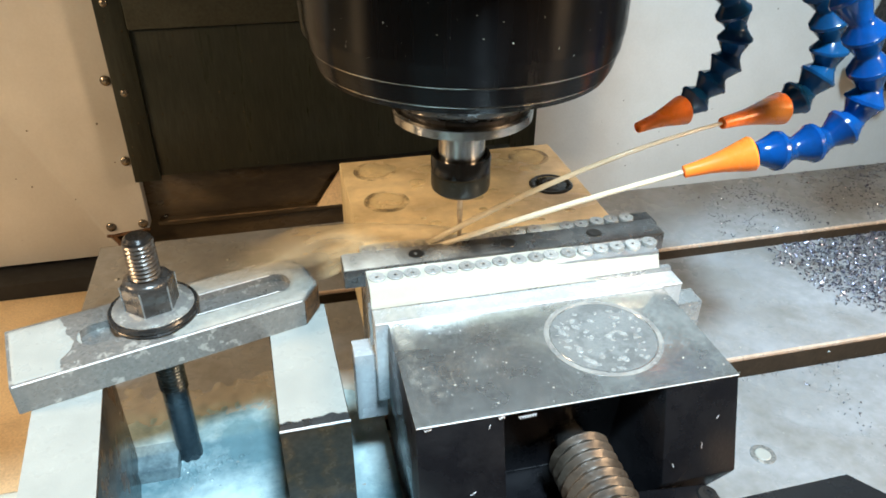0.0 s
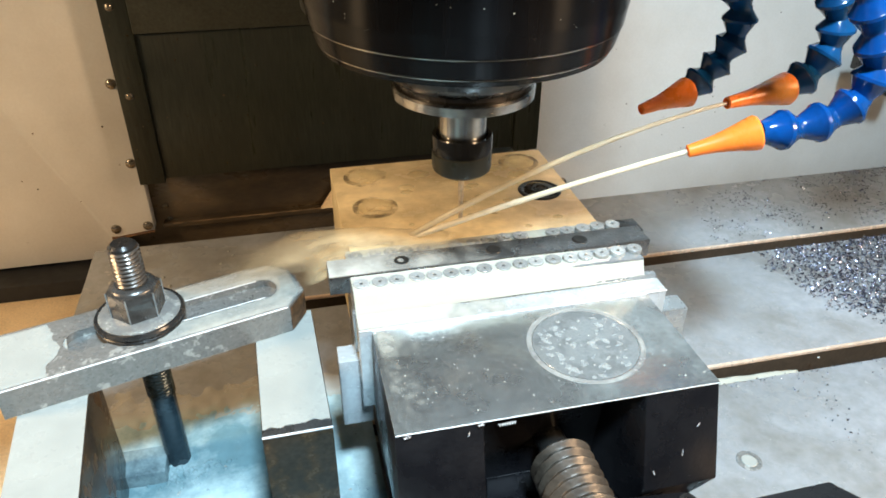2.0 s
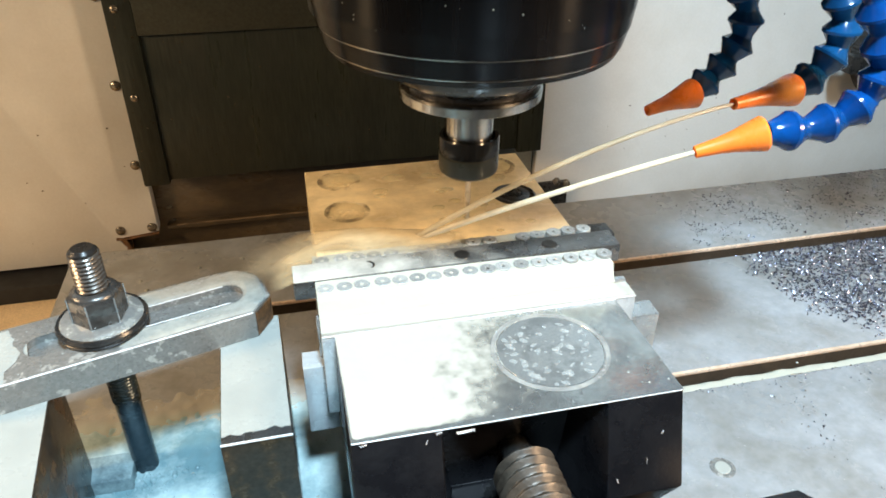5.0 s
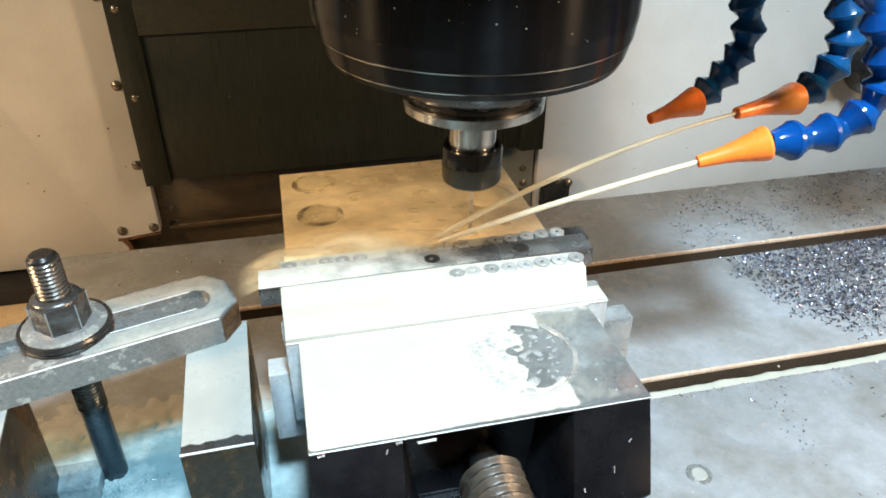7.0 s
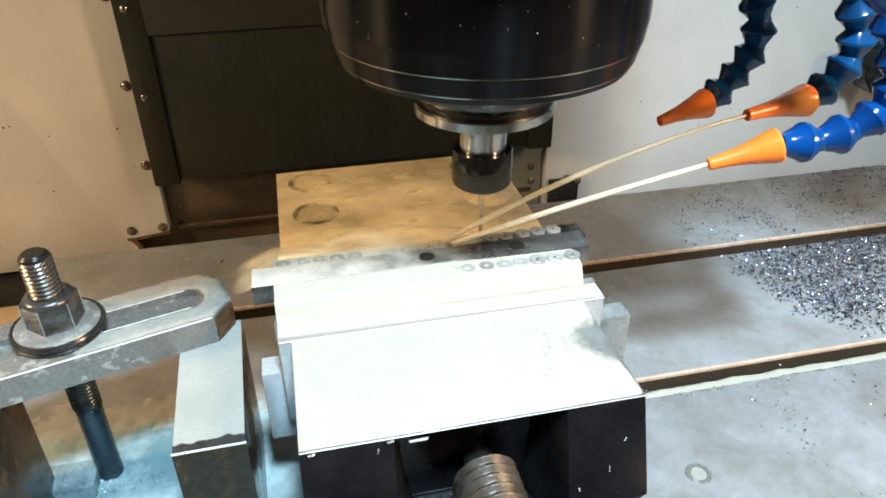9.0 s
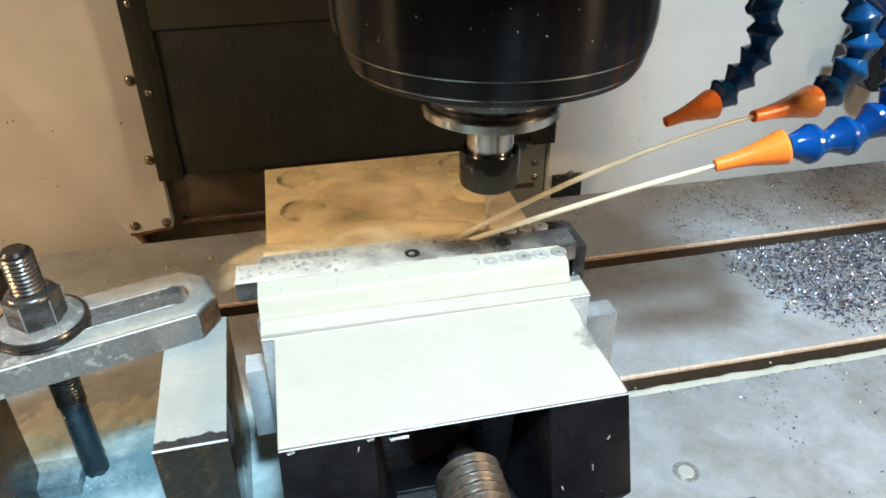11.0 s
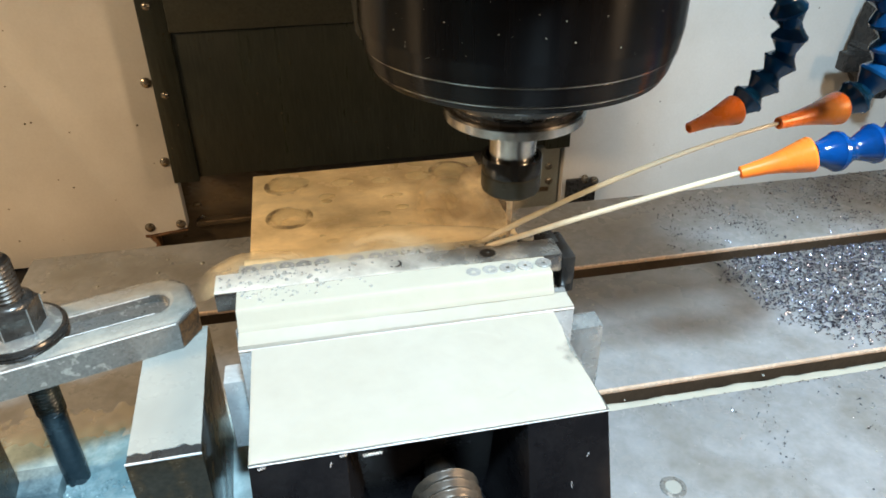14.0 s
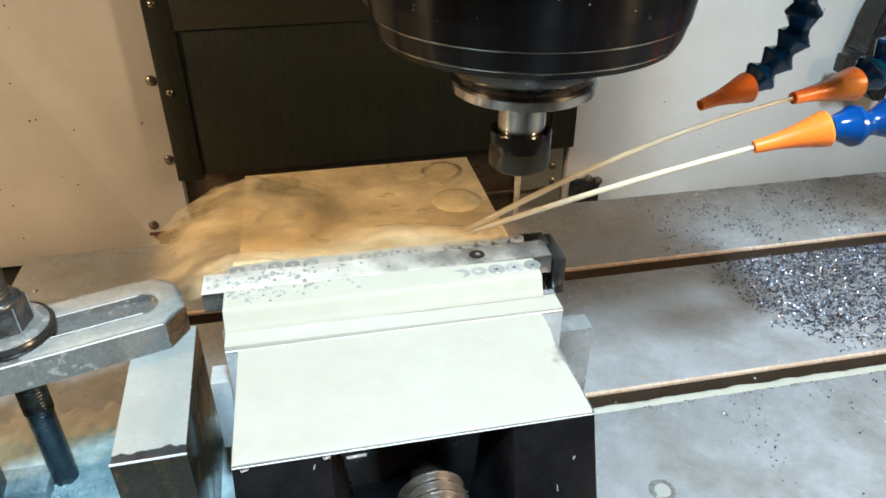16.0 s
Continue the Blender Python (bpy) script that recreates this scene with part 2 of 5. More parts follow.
BAR_MILK = by_depth(shade("thin_milky_film_on_bar", (0.56, 0.545, 0.485), 0.2, second=(0.40, 0.395, 0.36), mix=0.8, big=55, fine=300, vary=0.06, bump=0.0003), 0.1262, 0.0009, 0.0)
SPRAY = by_wetness(shade("soft_coolant_spray", (0.90, 0.76, 0.48), 0.5, second=(0.70, 0.56, 0.33), mix=0.7, big=40, fine=200, vary=0.04, bump=0.0002), 0.10, 0.95, 36, (0.5, 1.3, 1.3))
STREAK = by_wetness(shade("thrown_coolant_streaks", (0.80, 0.66, 0.41), 0.3, second=(0.40, 0.30, 0.17), mix=0.9, big=36, fine=180, vary=0.08, bump=0.001), 0.0, 1.0, 42, (1.1, 0.5, 1.0))
DROP = shade("clouded_drops", (0.50, 0.53, 0.52), 0.1, second=(0.34, 0.37, 0.37), mix=0.8, big=90, fine=400, bump=0.0, alpha=(0.15, 0.65))
# pale foam; the dark teal second colour paints the pool's deep reflections
FOAM = shade("foam_with_dark_reflections", (0.50, 0.63, 0.64), 0.14, second=(0.08, 0.17, 0.20), mix=0.9, lo=0.38, hi=0.60, big=15, fine=160, vary=0.06, bump=0.0005)
FILM_CREAM = shade("cream_coolant_film", (0.345, 0.34, 0.30), 0.2, second=(0.25, 0.25, 0.23), mix=0.7, big=60, fine=300, vary=0.08, bump=0.0003)
LOWER = shade("brown_oily_panel", (0.058, 0.042, 0.024), 0.34, second=(0.022, 0.016, 0.010), mix=0.8, big=20, fine=200, vary=0.25, stretch=(0.4, 1, 1), bump=0.0005)
LIP = shade("tan_stained_lip", (0.15, 0.105, 0.06), 0.4, second=(0.05, 0.035, 0.02), mix=0.9, big=40, fine=200, vary=0.2)
BUBBLE = shade("foam_bubbles", (0.36, 0.37, 0.35), 0.07, second=(0.16, 0.17, 0.165), mix=0.8, big=400, fine=900, vary=0.2, bump=0.0)
JET = shade("coolant_jet", (0.80, 0.74, 0.58), 0.15, second=(0.66, 0.58, 0.42), mix=0.8, big=140, fine=300, vary=0.04, bump=0.0003, alpha=(0.45, 0.95))
CHIP = shade("steel_chips", (0.38, 0.39, 0.52), 0.24, metal=0.85, second=(0.03, 0.03, 0.042), mix=0.95, lo=0.40, hi=0.56, big=300, fine=900, vary=0.3)
JET_THIN = shade("thin_coolant_jet", (0.74, 0.66, 0.48), 0.15, second=(0.60, 0.52, 0.36), mix=0.8, big=140, fine=300, vary=0.04, bump=0.0003, alpha=(0.42, 0.66))
SCREW = shade("oily_screw", (0.22, 0.19, 0.15), 0.28, metal=0.8, big=200, fine=900)
THREAD = shade("bare_thread_steel", (0.085, 0.068, 0.052), 0.40, metal=0.3, second=(0.022, 0.016, 0.011), mix=0.85, big=90, fine=700)
DISC = shade("wet_turned_disc", (0.36, 0.375, 0.365), 0.25, metal=0.2, per_object=0.5, second=(0.22, 0.23, 0.225), big=200, fine=900)
RUST = shade("rusty_edge", (0.16, 0.075, 0.028), 0.65, second=(0.03, 0.018, 0.01), mix=0.9, big=160, fine=600, vary=0.4)
DARK_HOLE = shade("dark_bore", (0.03, 0.028, 0.025), 0.4, metal=0.4)

# ---------------------------------------------------------------- building helpers
BASE = {}


def thing(name, base, label, category, group="", kind=""):
    ob = new(name)
    ob.empty_display_size = 0.01
    ob.matrix_basis = Matrix.Translation(base)
    BASE[ob] = Vector(base)
    return tagged(ob, label, category, group, kind)


def outward(bm):
    """Turn all faces outwards; a closed body whose volume comes out negative is turned inside out."""
    bmesh.ops.recalc_face_normals(bm, faces=bm.faces)
    if all(e.is_manifold for e in bm.edges) and bm.calc_volume(signed=True) < 0:
        bmesh.ops.reverse_faces(bm, faces=list(bm.faces))


def part(name, bm, material, parent, label="", smooth=True):
    """One mesh, given in the coordinates of the place, under a thing or one of its parts."""
    root = parent
    while root.parent:
        root = root.parent
    bmesh.ops.translate(bm, vec=-BASE[root], verts=bm.verts)
    outward(bm)
    me = bpy.data.meshes.new(name)
    bm.to_mesh(me)
    bm.free()
    if smooth:
        me.polygons.foreach_set("use_smooth", [True] * len(me.polygons))
        me.set_sharp_from_angle(angle=radians(32))
    me.materials.append(material)
    ob = new(name, me)
    ob.parent = parent
    if label:
        ob["label"] = label
    return ob


def single(name, bm, material, label, category, group="", kind="", base=(0, 0, 0)):
    """A thing of one mesh."""
    bmesh.ops.translate(bm, vec=-Vector(base), verts=bm.verts)
    outward(bm)
    me = bpy.data.meshes.new(name)
    bm.to_mesh(me)
    bm.free()
    me.polygons.foreach_set("use_smooth", [True] * len(me.polygons))
    me.set_sharp_from_angle(angle=radians(32))
    me.materials.append(material)
    ob = new(name, me)
    ob.matrix_basis = Matrix.Translation(base)
    BASE[ob] = Vector(base)
    return tagged(ob, label, category, group, kind)


def box(x0, x1, y0, y1, z0, z1, bevel=0.0, bm=None, seg=2, m=None):
    bm = bm or bmesh.new()
    mid = Matrix.Translation(((x0 + x1) / 2, (y0 + y1) / 2, (z0 + z1) / 2)) @ Matrix.Diagonal((x1 - x0, y1 - y0, z1 - z0, 1))
    made = bmesh.ops.create_cube(bm, size=1, matrix=(m or Matrix()) @ mid)["verts"]
    if bevel:
        edges = list({e for v in made for e in v.link_edges})
        bmesh.ops.bevel(bm, geom=edges, offset=bevel, segments=seg, affect="EDGES", profile=0.5)
    return bm


def prism(points, z0, z1, bevel=0.0, bm=None, m=None):
    """A flat outline of (x, y) raised from z0 to z1."""
    bm = bm or bmesh.new()
    low = [bm.verts.new((x, y, z0)) for x, y in points]
    high = [bm.verts.new((x, y, z1)) for x, y in points]
    n = len(points)
    fs = [bm.faces.new(low[::-1]), bm.faces.new(high)]
    for i in range(n):
        fs.append(bm.faces.new((low[i], low[(i + 1) % n], high[(i + 1) % n], high[i])))
    if m:
        bmesh.ops.transform(bm, matrix=m, verts=low + high)
    if bevel:
        edges = list({e for f in fs[:2] for e in f.edges})
        bmesh.ops.bevel(bm, geom=edges, offset=bevel, segments=2, affect="EDGES", profile=0.5)
    return bm


def lathe(profile, m=None, seg=48, bm=None, closed=False):
    """Profile of (radius, height) turned about the z axis, then put at m."""
    bm = bm or bmesh.new()
    m = m or Matrix()
    rings = []
    for r, z in profile:
        if r < 1e-6:
            rings.append([bm.verts.new(m @ Vector((0, 0, z)))])
        else:
            rings.append([bm.verts.new(m @ Vector((r * math.cos(2 * math.pi * k / seg), r * math.sin(2 * math.pi * k / seg), z))) for k in range(seg)])
    pairs = list(zip(rings, rings[1:])) + ([(rings[-1], rings[0])] if closed else [])
    for a, b in pairs:
        for k in range(seg):
            j = (k + 1) % seg
            if len(a) == 1 and len(b) == 1:
                continue
            if len(a) == 1:
                bm.faces.new((a[0], b[k], b[j]))
            elif len(b) == 1:
                bm.faces.new((a[k], a[j], b[0]))
            else:
                bm.faces.new((a[k], a[j], b[j], b[k]))
    return bm


def towards(a, b):
    """The pose at a whose z axis points to b."""
    a, b = Vector(a), Vector(b)
    return Matrix.Translation(a) @ (b - a).to_track_quat("Z", "Y").to_matrix().to_4x4()


def thread(radius, pitch, length, depth, m, seg=20, bm=None, steps=6):
    """A screw thread: a helical ridge about the z axis."""
    bm = bm or bmesh.new()
    rows = int(length / pitch * steps)
    grid = []
    for i in range(rows + 1):
        ring = []
        for k in range(seg):
            ph = (i / steps - k / seg) % 1.0
            r = radius - depth * (1 - abs(2 * ph - 1))
            a = 2 * math.pi * k / seg
            ring.append(bm.verts.new(m @ Vector((r * math.cos(a), r * math.sin(a), i * pitch / steps))))
        grid.append(ring)
    for a, b in zip(grid, grid[1:]):
        for k in range(seg):
            j = (k + 1) % seg
            bm.faces.new((a[k], a[j], b[j], b[k]))
    bm.faces.new(grid[-1])
    bm.faces.new(grid[0][::-1])
    return bm


def sheet(x0, x1, y0, y1, nx, ny, height, floor_z, bm=None):
    """A thin body with a flat underside at floor_z and the top height(x, y)."""
    bm = bm or bmesh.new()
    top = [[bm.verts.new((x0 + (x1 - x0) * i / nx, y0 + (y1 - y0) * j / ny, 0)) for i in range(nx + 1)] for j in range(ny + 1)]
    for row in top:
        for v in row:
            v.co.z = height(v.co.x, v.co.y)
    for j in range(ny):
        for i in range(nx):
            bm.faces.new((top[j][i], top[j][i + 1], top[j + 1][i + 1], top[j + 1][i]))
    rim = top[0] + [r[-1] for r in top[1:]] + top[-1][-2::-1] + [r[0] for r in top[-2:0:-1]]
    low = [bm.verts.new((v.co.x, v.co.y, floor_z)) for v in rim]
    n = len(rim)
    for i in range(n):
        bm.faces.new((rim[i], rim[(i + 1) % n], low[(i + 1) % n], low[i]))
    bm.faces.new(low[::-1])
    return bm


def fbm(x, y, s, seed=0.0):
    return noise.fractal(Vector((x * s, y * s, seed)), 1.0, 2.0, 4)


def edge_strip(a, b, w=0.0005):
    """A thin rounded rod from a to b, laid along an edge."""
    a, b = Vector(a), Vector(b)
    return lathe([(0, 0), (w, 0), (w, (b - a).length), (0, (b - a).length)], towards(a, b), 8)


ON_TABLE, ON_HEAD = [], []

# ---------------------------------------------------------------- machine enclosure
YW = 0.64
def upright(points, y0, y1, bevel=0.0):
    """A plate standing in the xz plane, with the outline points of (x, z)."""
    return prism(points, 0.0, y1 - y0, bevel, m=Matrix(((1, 0, 0, 0), (0, 0, -1, y1), (0, 1, 0, 0), (0, 0, 0, 1))))


single("wall_back_left", upright([(-1.1, -0.163), (-0.3135, -0.163), (-0.3125, -0.150), (-0.3185, -0.1405), (-0.3195, -0.1345), (-0.296, -0.1320), (-0.272, -0.1295), (-0.272, 1.6), (-1.1, 1.6)], YW, YW + 0.02, 0.001), WALL, "cream painted sheet-metal back panel, oil-stained low down", "wall", kind="structure")
single("wall_back_right", box(0.228, 1.2, YW, YW + 0.02, -0.35, 1.6, 0.001), WALL, "cream painted sheet-metal back panel", "wall", kind="structure")
single("wall_left", box(-1.12, -1.1, -1.3, YW + 0.02, -0.6, 1.6), SIDE, "unseen side panel of the enclosure, grey to cut bounced light", "wall", kind="structure")
single("wall_right", box(1.2, 1.22, -1.3, YW + 0.02, -0.6, 1.6), SIDE, "unseen side panel of the enclosure, grey to cut bounced light", "wall", kind="structure")
single("wall_front_left", box(-1.12, -0.42, -1.32, -1.3, -0.6, 1.6), SIDE, "unseen front panel of the enclosure, grey to cut bounced light", "wall", kind="structure")
single("wall_front_right", box(0.30, 1.22, -1.32, -1.3, -0.6, 1.6), SIDE, "unseen front panel of the enclosure, grey to cut bounced light", "wall", kind="structure")
single("floor", box(-1.12, 1.22, -1.3, YW + 0.3, -0.62, -0.6), FLOOR, "metal floor of the enclosure, darkened to cut bounced light", "floor", kind="structure")
single("ceiling", box(-1.12, 1.22, -1.3, YW + 0.3, 1.6, 1.62), ROOF, "unseen enclosure roof, grey to cut bounced light", "ceiling", kind="structure")

single("chip_pan", box(-1.1, -0.15, 0.1, 0.606, -0.30, -0.190, 0.002), PAN, "tan sheet-metal chip pan beside the table", "chip pan", kind="structure")
# black box painted in for the shadow in the gap under the panel
single("wiper_strip", box(-1.1, -0.24, 0.6065, 0.70, -0.32, -0.170, 0.002), GAP, "black strip standing in for the shadowed gap below the back panel", "trim", kind="structure")

# way cover behind the table
cover = thing("way_cover", (-0.02, 0.65, -0.35), "dark oily telescopic steel way cover with bolted side strips", "way cover")
YC = 0.600
part("lower_panel", box(-0.345, 0.235, YW + 0.0205, YW + 0.03, -0.35, -0.030, 0.001), LOWER, cover, "brown oil-stained lower panel")
part("corner_plate", box(0.160, 0.2262, YW + 0.010, YW + 0.0200, -0.35, -0.042, 0.001), HOUSING, cover, "grey oily corner plate")
part("middle_panel", box(-0.2390, 0.186, YC, YC + 0.06, -0.041, 0.1290, 0.001), COVER, cover)
part("upper_panel", box(-0.2390, 0.186, YC - 0.006, YC + 0.06, 0.1280, 1.2, 0.001), COVER_EDGE, cover)
part("side_strip", box(-0.2672, -0.2385, YC - 0.004, YC + 0.06, -0.0455, 1.2, 0.0015), COVER, cover)
part("side_strip", box(0.185, 0.2170, YC - 0.004, YC + 0.06, -0.0455, 1.2, 0.0015), COVER, cover)
part("bottom_lip", box(-0.262, 0.212, YW + 0.008, YW + 0.0215, -0.134, -0.1275, 0.001), LOWER, cover)
part("lip_edge", edge_strip((-0.250, YW + 0.008, -0.1275), (0.200, YW + 0.008, -0.1275), 0.0012), LIP, cover, "tan worn edge of the lip")
part("web", upright([(-0.062, -0.1275), (-0.024, -0.1275), (-0.024, -0.080), (-0.030, -0.080)], YW + 0.006, YW + 0.010), PAN, cover, "tan stained triangular web plate")


def dome_screw(p, r):
    return lathe([(0, r * 0.62), (r * 0.5, r * 0.56), (r * 0.88, r * 0.3), (r, 0), (r, -0.004)], Matrix.Translation(p) @ pose(0, 0, 0, 90), 20)


for sx, sz in ((-0.2816, 0.0622), (-0.2809, -0.0364), (-0.2816, 0.161), (-0.3164, -0.1232), (-0.2787, -0.1228)):
    single("panel_screw", dome_screw((sx, YW, sz), 0.0062), SCREW, "round-headed steel screw in the back panel", "screw", "panel screws", base=(sx, YW, sz))
for sx, sy, sz in ((-0.2564, YC - 0.004, 0.0614), (-0.2564, YC - 0.004, 0.156), (-0.2567, YW + 0.0205, -0.1080), (-0.2544, YW + 0.0205, -0.1277)):
    part("screw", dome_screw((sx, sy, sz), 0.0042), SCREW, cover)

# ---------------------------------------------------------------- table
TX0, TX1, TB = -0.2815, 0.95, 0.376
SLOTS = ((0.1035, 0.1220), (0.2510, 0.2670), (-0.045, -0.0265))
table = thing("machine_table", (0.2, 0.1, -0.09), "wet grey cast-iron milling table with T-slots", "machine table")
edges = [-0.16] + [v for s in sorted(SLOTS) for v in s] + [TB]
for y0, y1 in zip(edges[::2], edges[1::2]):
    part("table_land", box(TX0, TX1, y0, y1, -0.022, 0, 0.0008), TABLE, table)
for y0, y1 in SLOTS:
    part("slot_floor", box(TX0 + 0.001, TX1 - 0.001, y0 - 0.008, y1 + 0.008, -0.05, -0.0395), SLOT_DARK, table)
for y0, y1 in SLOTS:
    # thin dark brown strip over the far side of each slot
    part("slot_side", box(TX0 + 0.001, TX1 - 0.001, y1 - 0.0006, y1 + 0.004, -0.0215, -0.0012), SLOT, table, "dark brown slot side")
    part("slot_edge", box(TX0 + 0.001, TX1 - 0.001, y1 - 0.0012, y1 + 0.0012, -0.0028, 0.0003, 0.0006), SLOT_EDGE, table, "slot edge strip with a painted warm highlight")
part("table_body", box(TX0 + 0.002, TX1 - 0.002, -0.158, TB - 0.002, -0.09, -0.0405), TABLE, table)
part("plug", lathe([(0, 0.0005), (0.0044, 0.0005), (0.0050, 0.0)], Matrix.Translation((0.1449, 0.039, 0.0)), 32), BLOCK, table, "pale oil plug in the table")
part("plug_ring", lathe([(0.0048, 0.0002), (0.0056, 0.0004), (0.0070, 0.0004), (0.0076, 0.0002), (0.0077, -0.002)], Matrix.Translation((0.1449, 0.039, 0.0)), 36), CLAMP, table, "dark ring round the plug")
ON_TABLE.append(table)

# ---------------------------------------------------------------- vise
ZV = 0.1128
vise = thing("milling_vise", (0, 0.1, 0), "black milling vise with ground steel jaws bolted to the table", "vise")
part("bed", box(-0.072, 0.072, -0.13, 0.262, 0.0, 0.045, 0.003), VISE_BLACK, vise, "black painted vise bed")
jaw = bmesh.new()
TOPS = [(-0.076, 0.0), (-0.0372, 0.0), (-0.0350, 0.022), (0.0330, 0.022), (0.0395, 0.0), (0.076, 0.0), (0.0745, 0.0712), (-0.0755, 0.0712)]
FEET = [(-0.077, -0.013), (-0.0372, -0.013), (-0.0300, 0.024), (0.0300, 0.024), (0.0395, -0.013), (0.0780, -0.013), (0.0760, 0.0712), (-0.0765, 0.0712)]
hi = [jaw.verts.new((x, y, ZV - 0.0014)) for x, y in TOPS]
lo = [jaw.verts.new((x, y, 0.062)) for x, y in FEET]
un = [jaw.verts.new((x * 0.9, y + (0.006 if y < 0 else 0), 0.046)) for x, y in FEET]
for ra, rb in ((hi, lo), (lo, un)):
    for i in range(8):
        jaw.faces.new((ra[i], ra[(i + 1) % 8], rb[(i + 1) % 8], rb[i]))
jaw.faces.new(hi)
jaw.faces.new(un[::-1])
bmesh.ops.bevel(jaw, geom=list(jaw.edges), offset=0.0007, segments=2, affect="EDGES", profile=0.5)
moving = part("moving_jaw", jaw, VISE_BLACK, vise, "black cast moving jaw with a recessed front")
part("jaw_top", prism([(-0.0760, -0.0002), (0.0760, -0.0002), (0.0745, 0.0711), (-0.0755, 0.0711)], ZV - 0.0014, ZV, 0.0003), JAW_TOP, moving, "ground steel top, spotted with coolant")
# the edge rods paint in the glint along the jaw's edges
part("front_edge", edge_strip((-0.0757, -0.0004, ZV - 0.0006), (0.0757, -0.0002, ZV - 0.0004), 0.00025), EDGE, moving, "painted bright edge highlight")
part("back_edge", edge_strip((-0.0755, 0.0711, ZV - 0.0004), (0.0745, 0.0711, ZV - 0.0004), 0.0005), EDGE, moving, "painted bright edge highlight")
part("round_insert", lathe([(0, 0.0002), (0.0258, 0.0002), (0.0262, -0.0004)], Matrix.Translation((0.0257, 0.039, ZV)), 72), SPOTTED, moving, "dark spotted disc set in the jaw top")
part("insert_ring", lathe([(0.0262, -0.0004), (0.0266, 0.0002), (0.0271, 0.0003), (0.0276, 0.0001), (0.0283, 0.0001), (0.0287, 0.0003), (0.0290, 0.0002), (0.0291, -0.001)], Matrix.Translation((0.0257, 0.039, ZV)), 72), RING_STEEL, moving, "bright raised ring round the disc")
part("plate_edge", edge_strip((-0.0818, 0.0716, 0.1132), (0.0863, 0.0716, 0.1132), 0.0005), EDGE, vise, "painted bright edge highlight")
part("jaw_plate", box(-0.0820, 0.0865, 0.0716, 0.0840, 0.062, 0.1135, 0.0006), PALE_STEEL, vise, "hardened steel jaw plate")
part("fixed_jaw", prism([(-0.0785, 0.128), (0.0795, 0.128), (0.0795, 0.263), (-0.0785, 0.263)], 0.04, 0.113, 0.001), PLATE, vise, "coolant-wet fixed jaw block, tan with warm light in its colour")
for bx, by, wet in ((0.0572, 0.2436, 1), (0.0578, 0.1985, 0), (-0.0560, 0.2436, 1), (-0.0550, 0.1985, 1)):
    k = 0.10 if wet else 1.0
    well = part("bolt_well", lathe([(0.0095, -0.001), (0.0105, 0.0002 * k), (0.0122, 0.0009 * k), (0.0135, 0.0009 * k), (0.0148, 0.0)], Matrix.Translation((bx, by, 0.113)), 40), RING if wet else OXIDE, vise)
    part("bolt_head", lathe([(0, 0.0006 * k), (0.0042, 0.0006 * k), (0.0045, 0.0012 * k), (0.0085, 0.0012 * k), (0.0112, 0.0002)], Matrix.Translation((bx, by, 0.113)), 36), BLOB if wet else OXIDE, well, "bolt head drowned in coolant" if wet else "black socket bolt head")
    if not wet:
        part("socket", lathe([(0, 0.0002), (0.0044, 0.0002), (0.0052, 0.0013), (0.0062, 0.0014), (0.0066, 0.0006)], Matrix.Translation((bx, by, 0.113)), 6), COLLET, well, "black hexagon socket")
screw = part("lead_screw", thread(0.0160, 0.0054, 0.14, 0.0026, towards((0.0050, 0.0080, 0.0685), (0.0050, -0.14, 0.0685)), 40, steps=10), THREAD, vise, "greased steel lead screw")
part("screw_journal", lathe([(0.0075, -0.02), (0.0078, 0.0), (0.0082, 0.0085), (0.0120, 0.0092), (0.0126, 0.0100), (0.0126, 0.012)], towards((0.0050, 0.0145, 0.0685), (0.0050, -0.14, 0.0685)), 36), OXIDE, screw, "dark plain journal behind the thread")
part("screw_bracket", prism([(-0.040, -0.0035), (0.062, -0.0140), (0.0655, -0.020), (0.0655, -0.10), (-0.040, -0.10)], 0.046, 0.058, 0.0015), VISE_BLACK, vise, "black screw bracket plate")
part("bracket_screw", lathe([(0, 0.0), (0.002, 0.0), (0.002, 0.0008), (0.0042, 0.0008), (0.0048, 0.0)], Matrix.Translation((0.0600, -0.0200, 0.0581)), 20), OXIDE, vise)
part("base_ear", prism([(0.074, -0.0195), (0.1405, -0.0185), (0.1560, -0.040), (0.1560, -0.10), (0.070, -0.10)], 0.030, 0.050, 0.0015), VISE_BLACK, vise, "black flat ear of the vise base")
part("ear_leg", box(0.075, 0.15, -0.098, -0.045, 0.0, 0.031, 0.001), VISE_BLACK, vise)
ON_TABLE.append(vise)

# ---------------------------------------------------------------- workpiece and bar
work = thing("workpiece", (0, 0.11, 0.07), "steel block with rows of counterbored holes, clamped in the vise", "workpiece")
part("block", box(-0.082, 0.0795, 0.0885, 0.1280, 0.06, 0.1245, 0.0006), STEEL, work)
part("step", box(-0.0835, 0.0865, 0.0842, 0.0884, 0.062, 0.1155, 0.0008), STEEL, work)
bar = part("bar", box(-0.093, 0.0902, 0.1032, 0.1200, 0.115, 0.1262, 0.0005), STEEL_DARK, work, "dark flat steel bar")
part("end_block", box(0.0800, 0.0950, 0.1205, 0.1345, 0.085, 0.1225, 0.0008), OXIDE, work, "black block behind the end of the bar")
for hx in (-0.0528, -0.0005, 0.0505):
    part("hole", lathe([(0, 0.0002), (0.0022, 0.0004), (0.0030, 0.0005), (0.0038, 0.0005), (0.0044, 0.0003), (0.0046, 0.0)], Matrix.Translation((hx, 0.1118, 0.1262)), 24), DARK_HOLE, work)
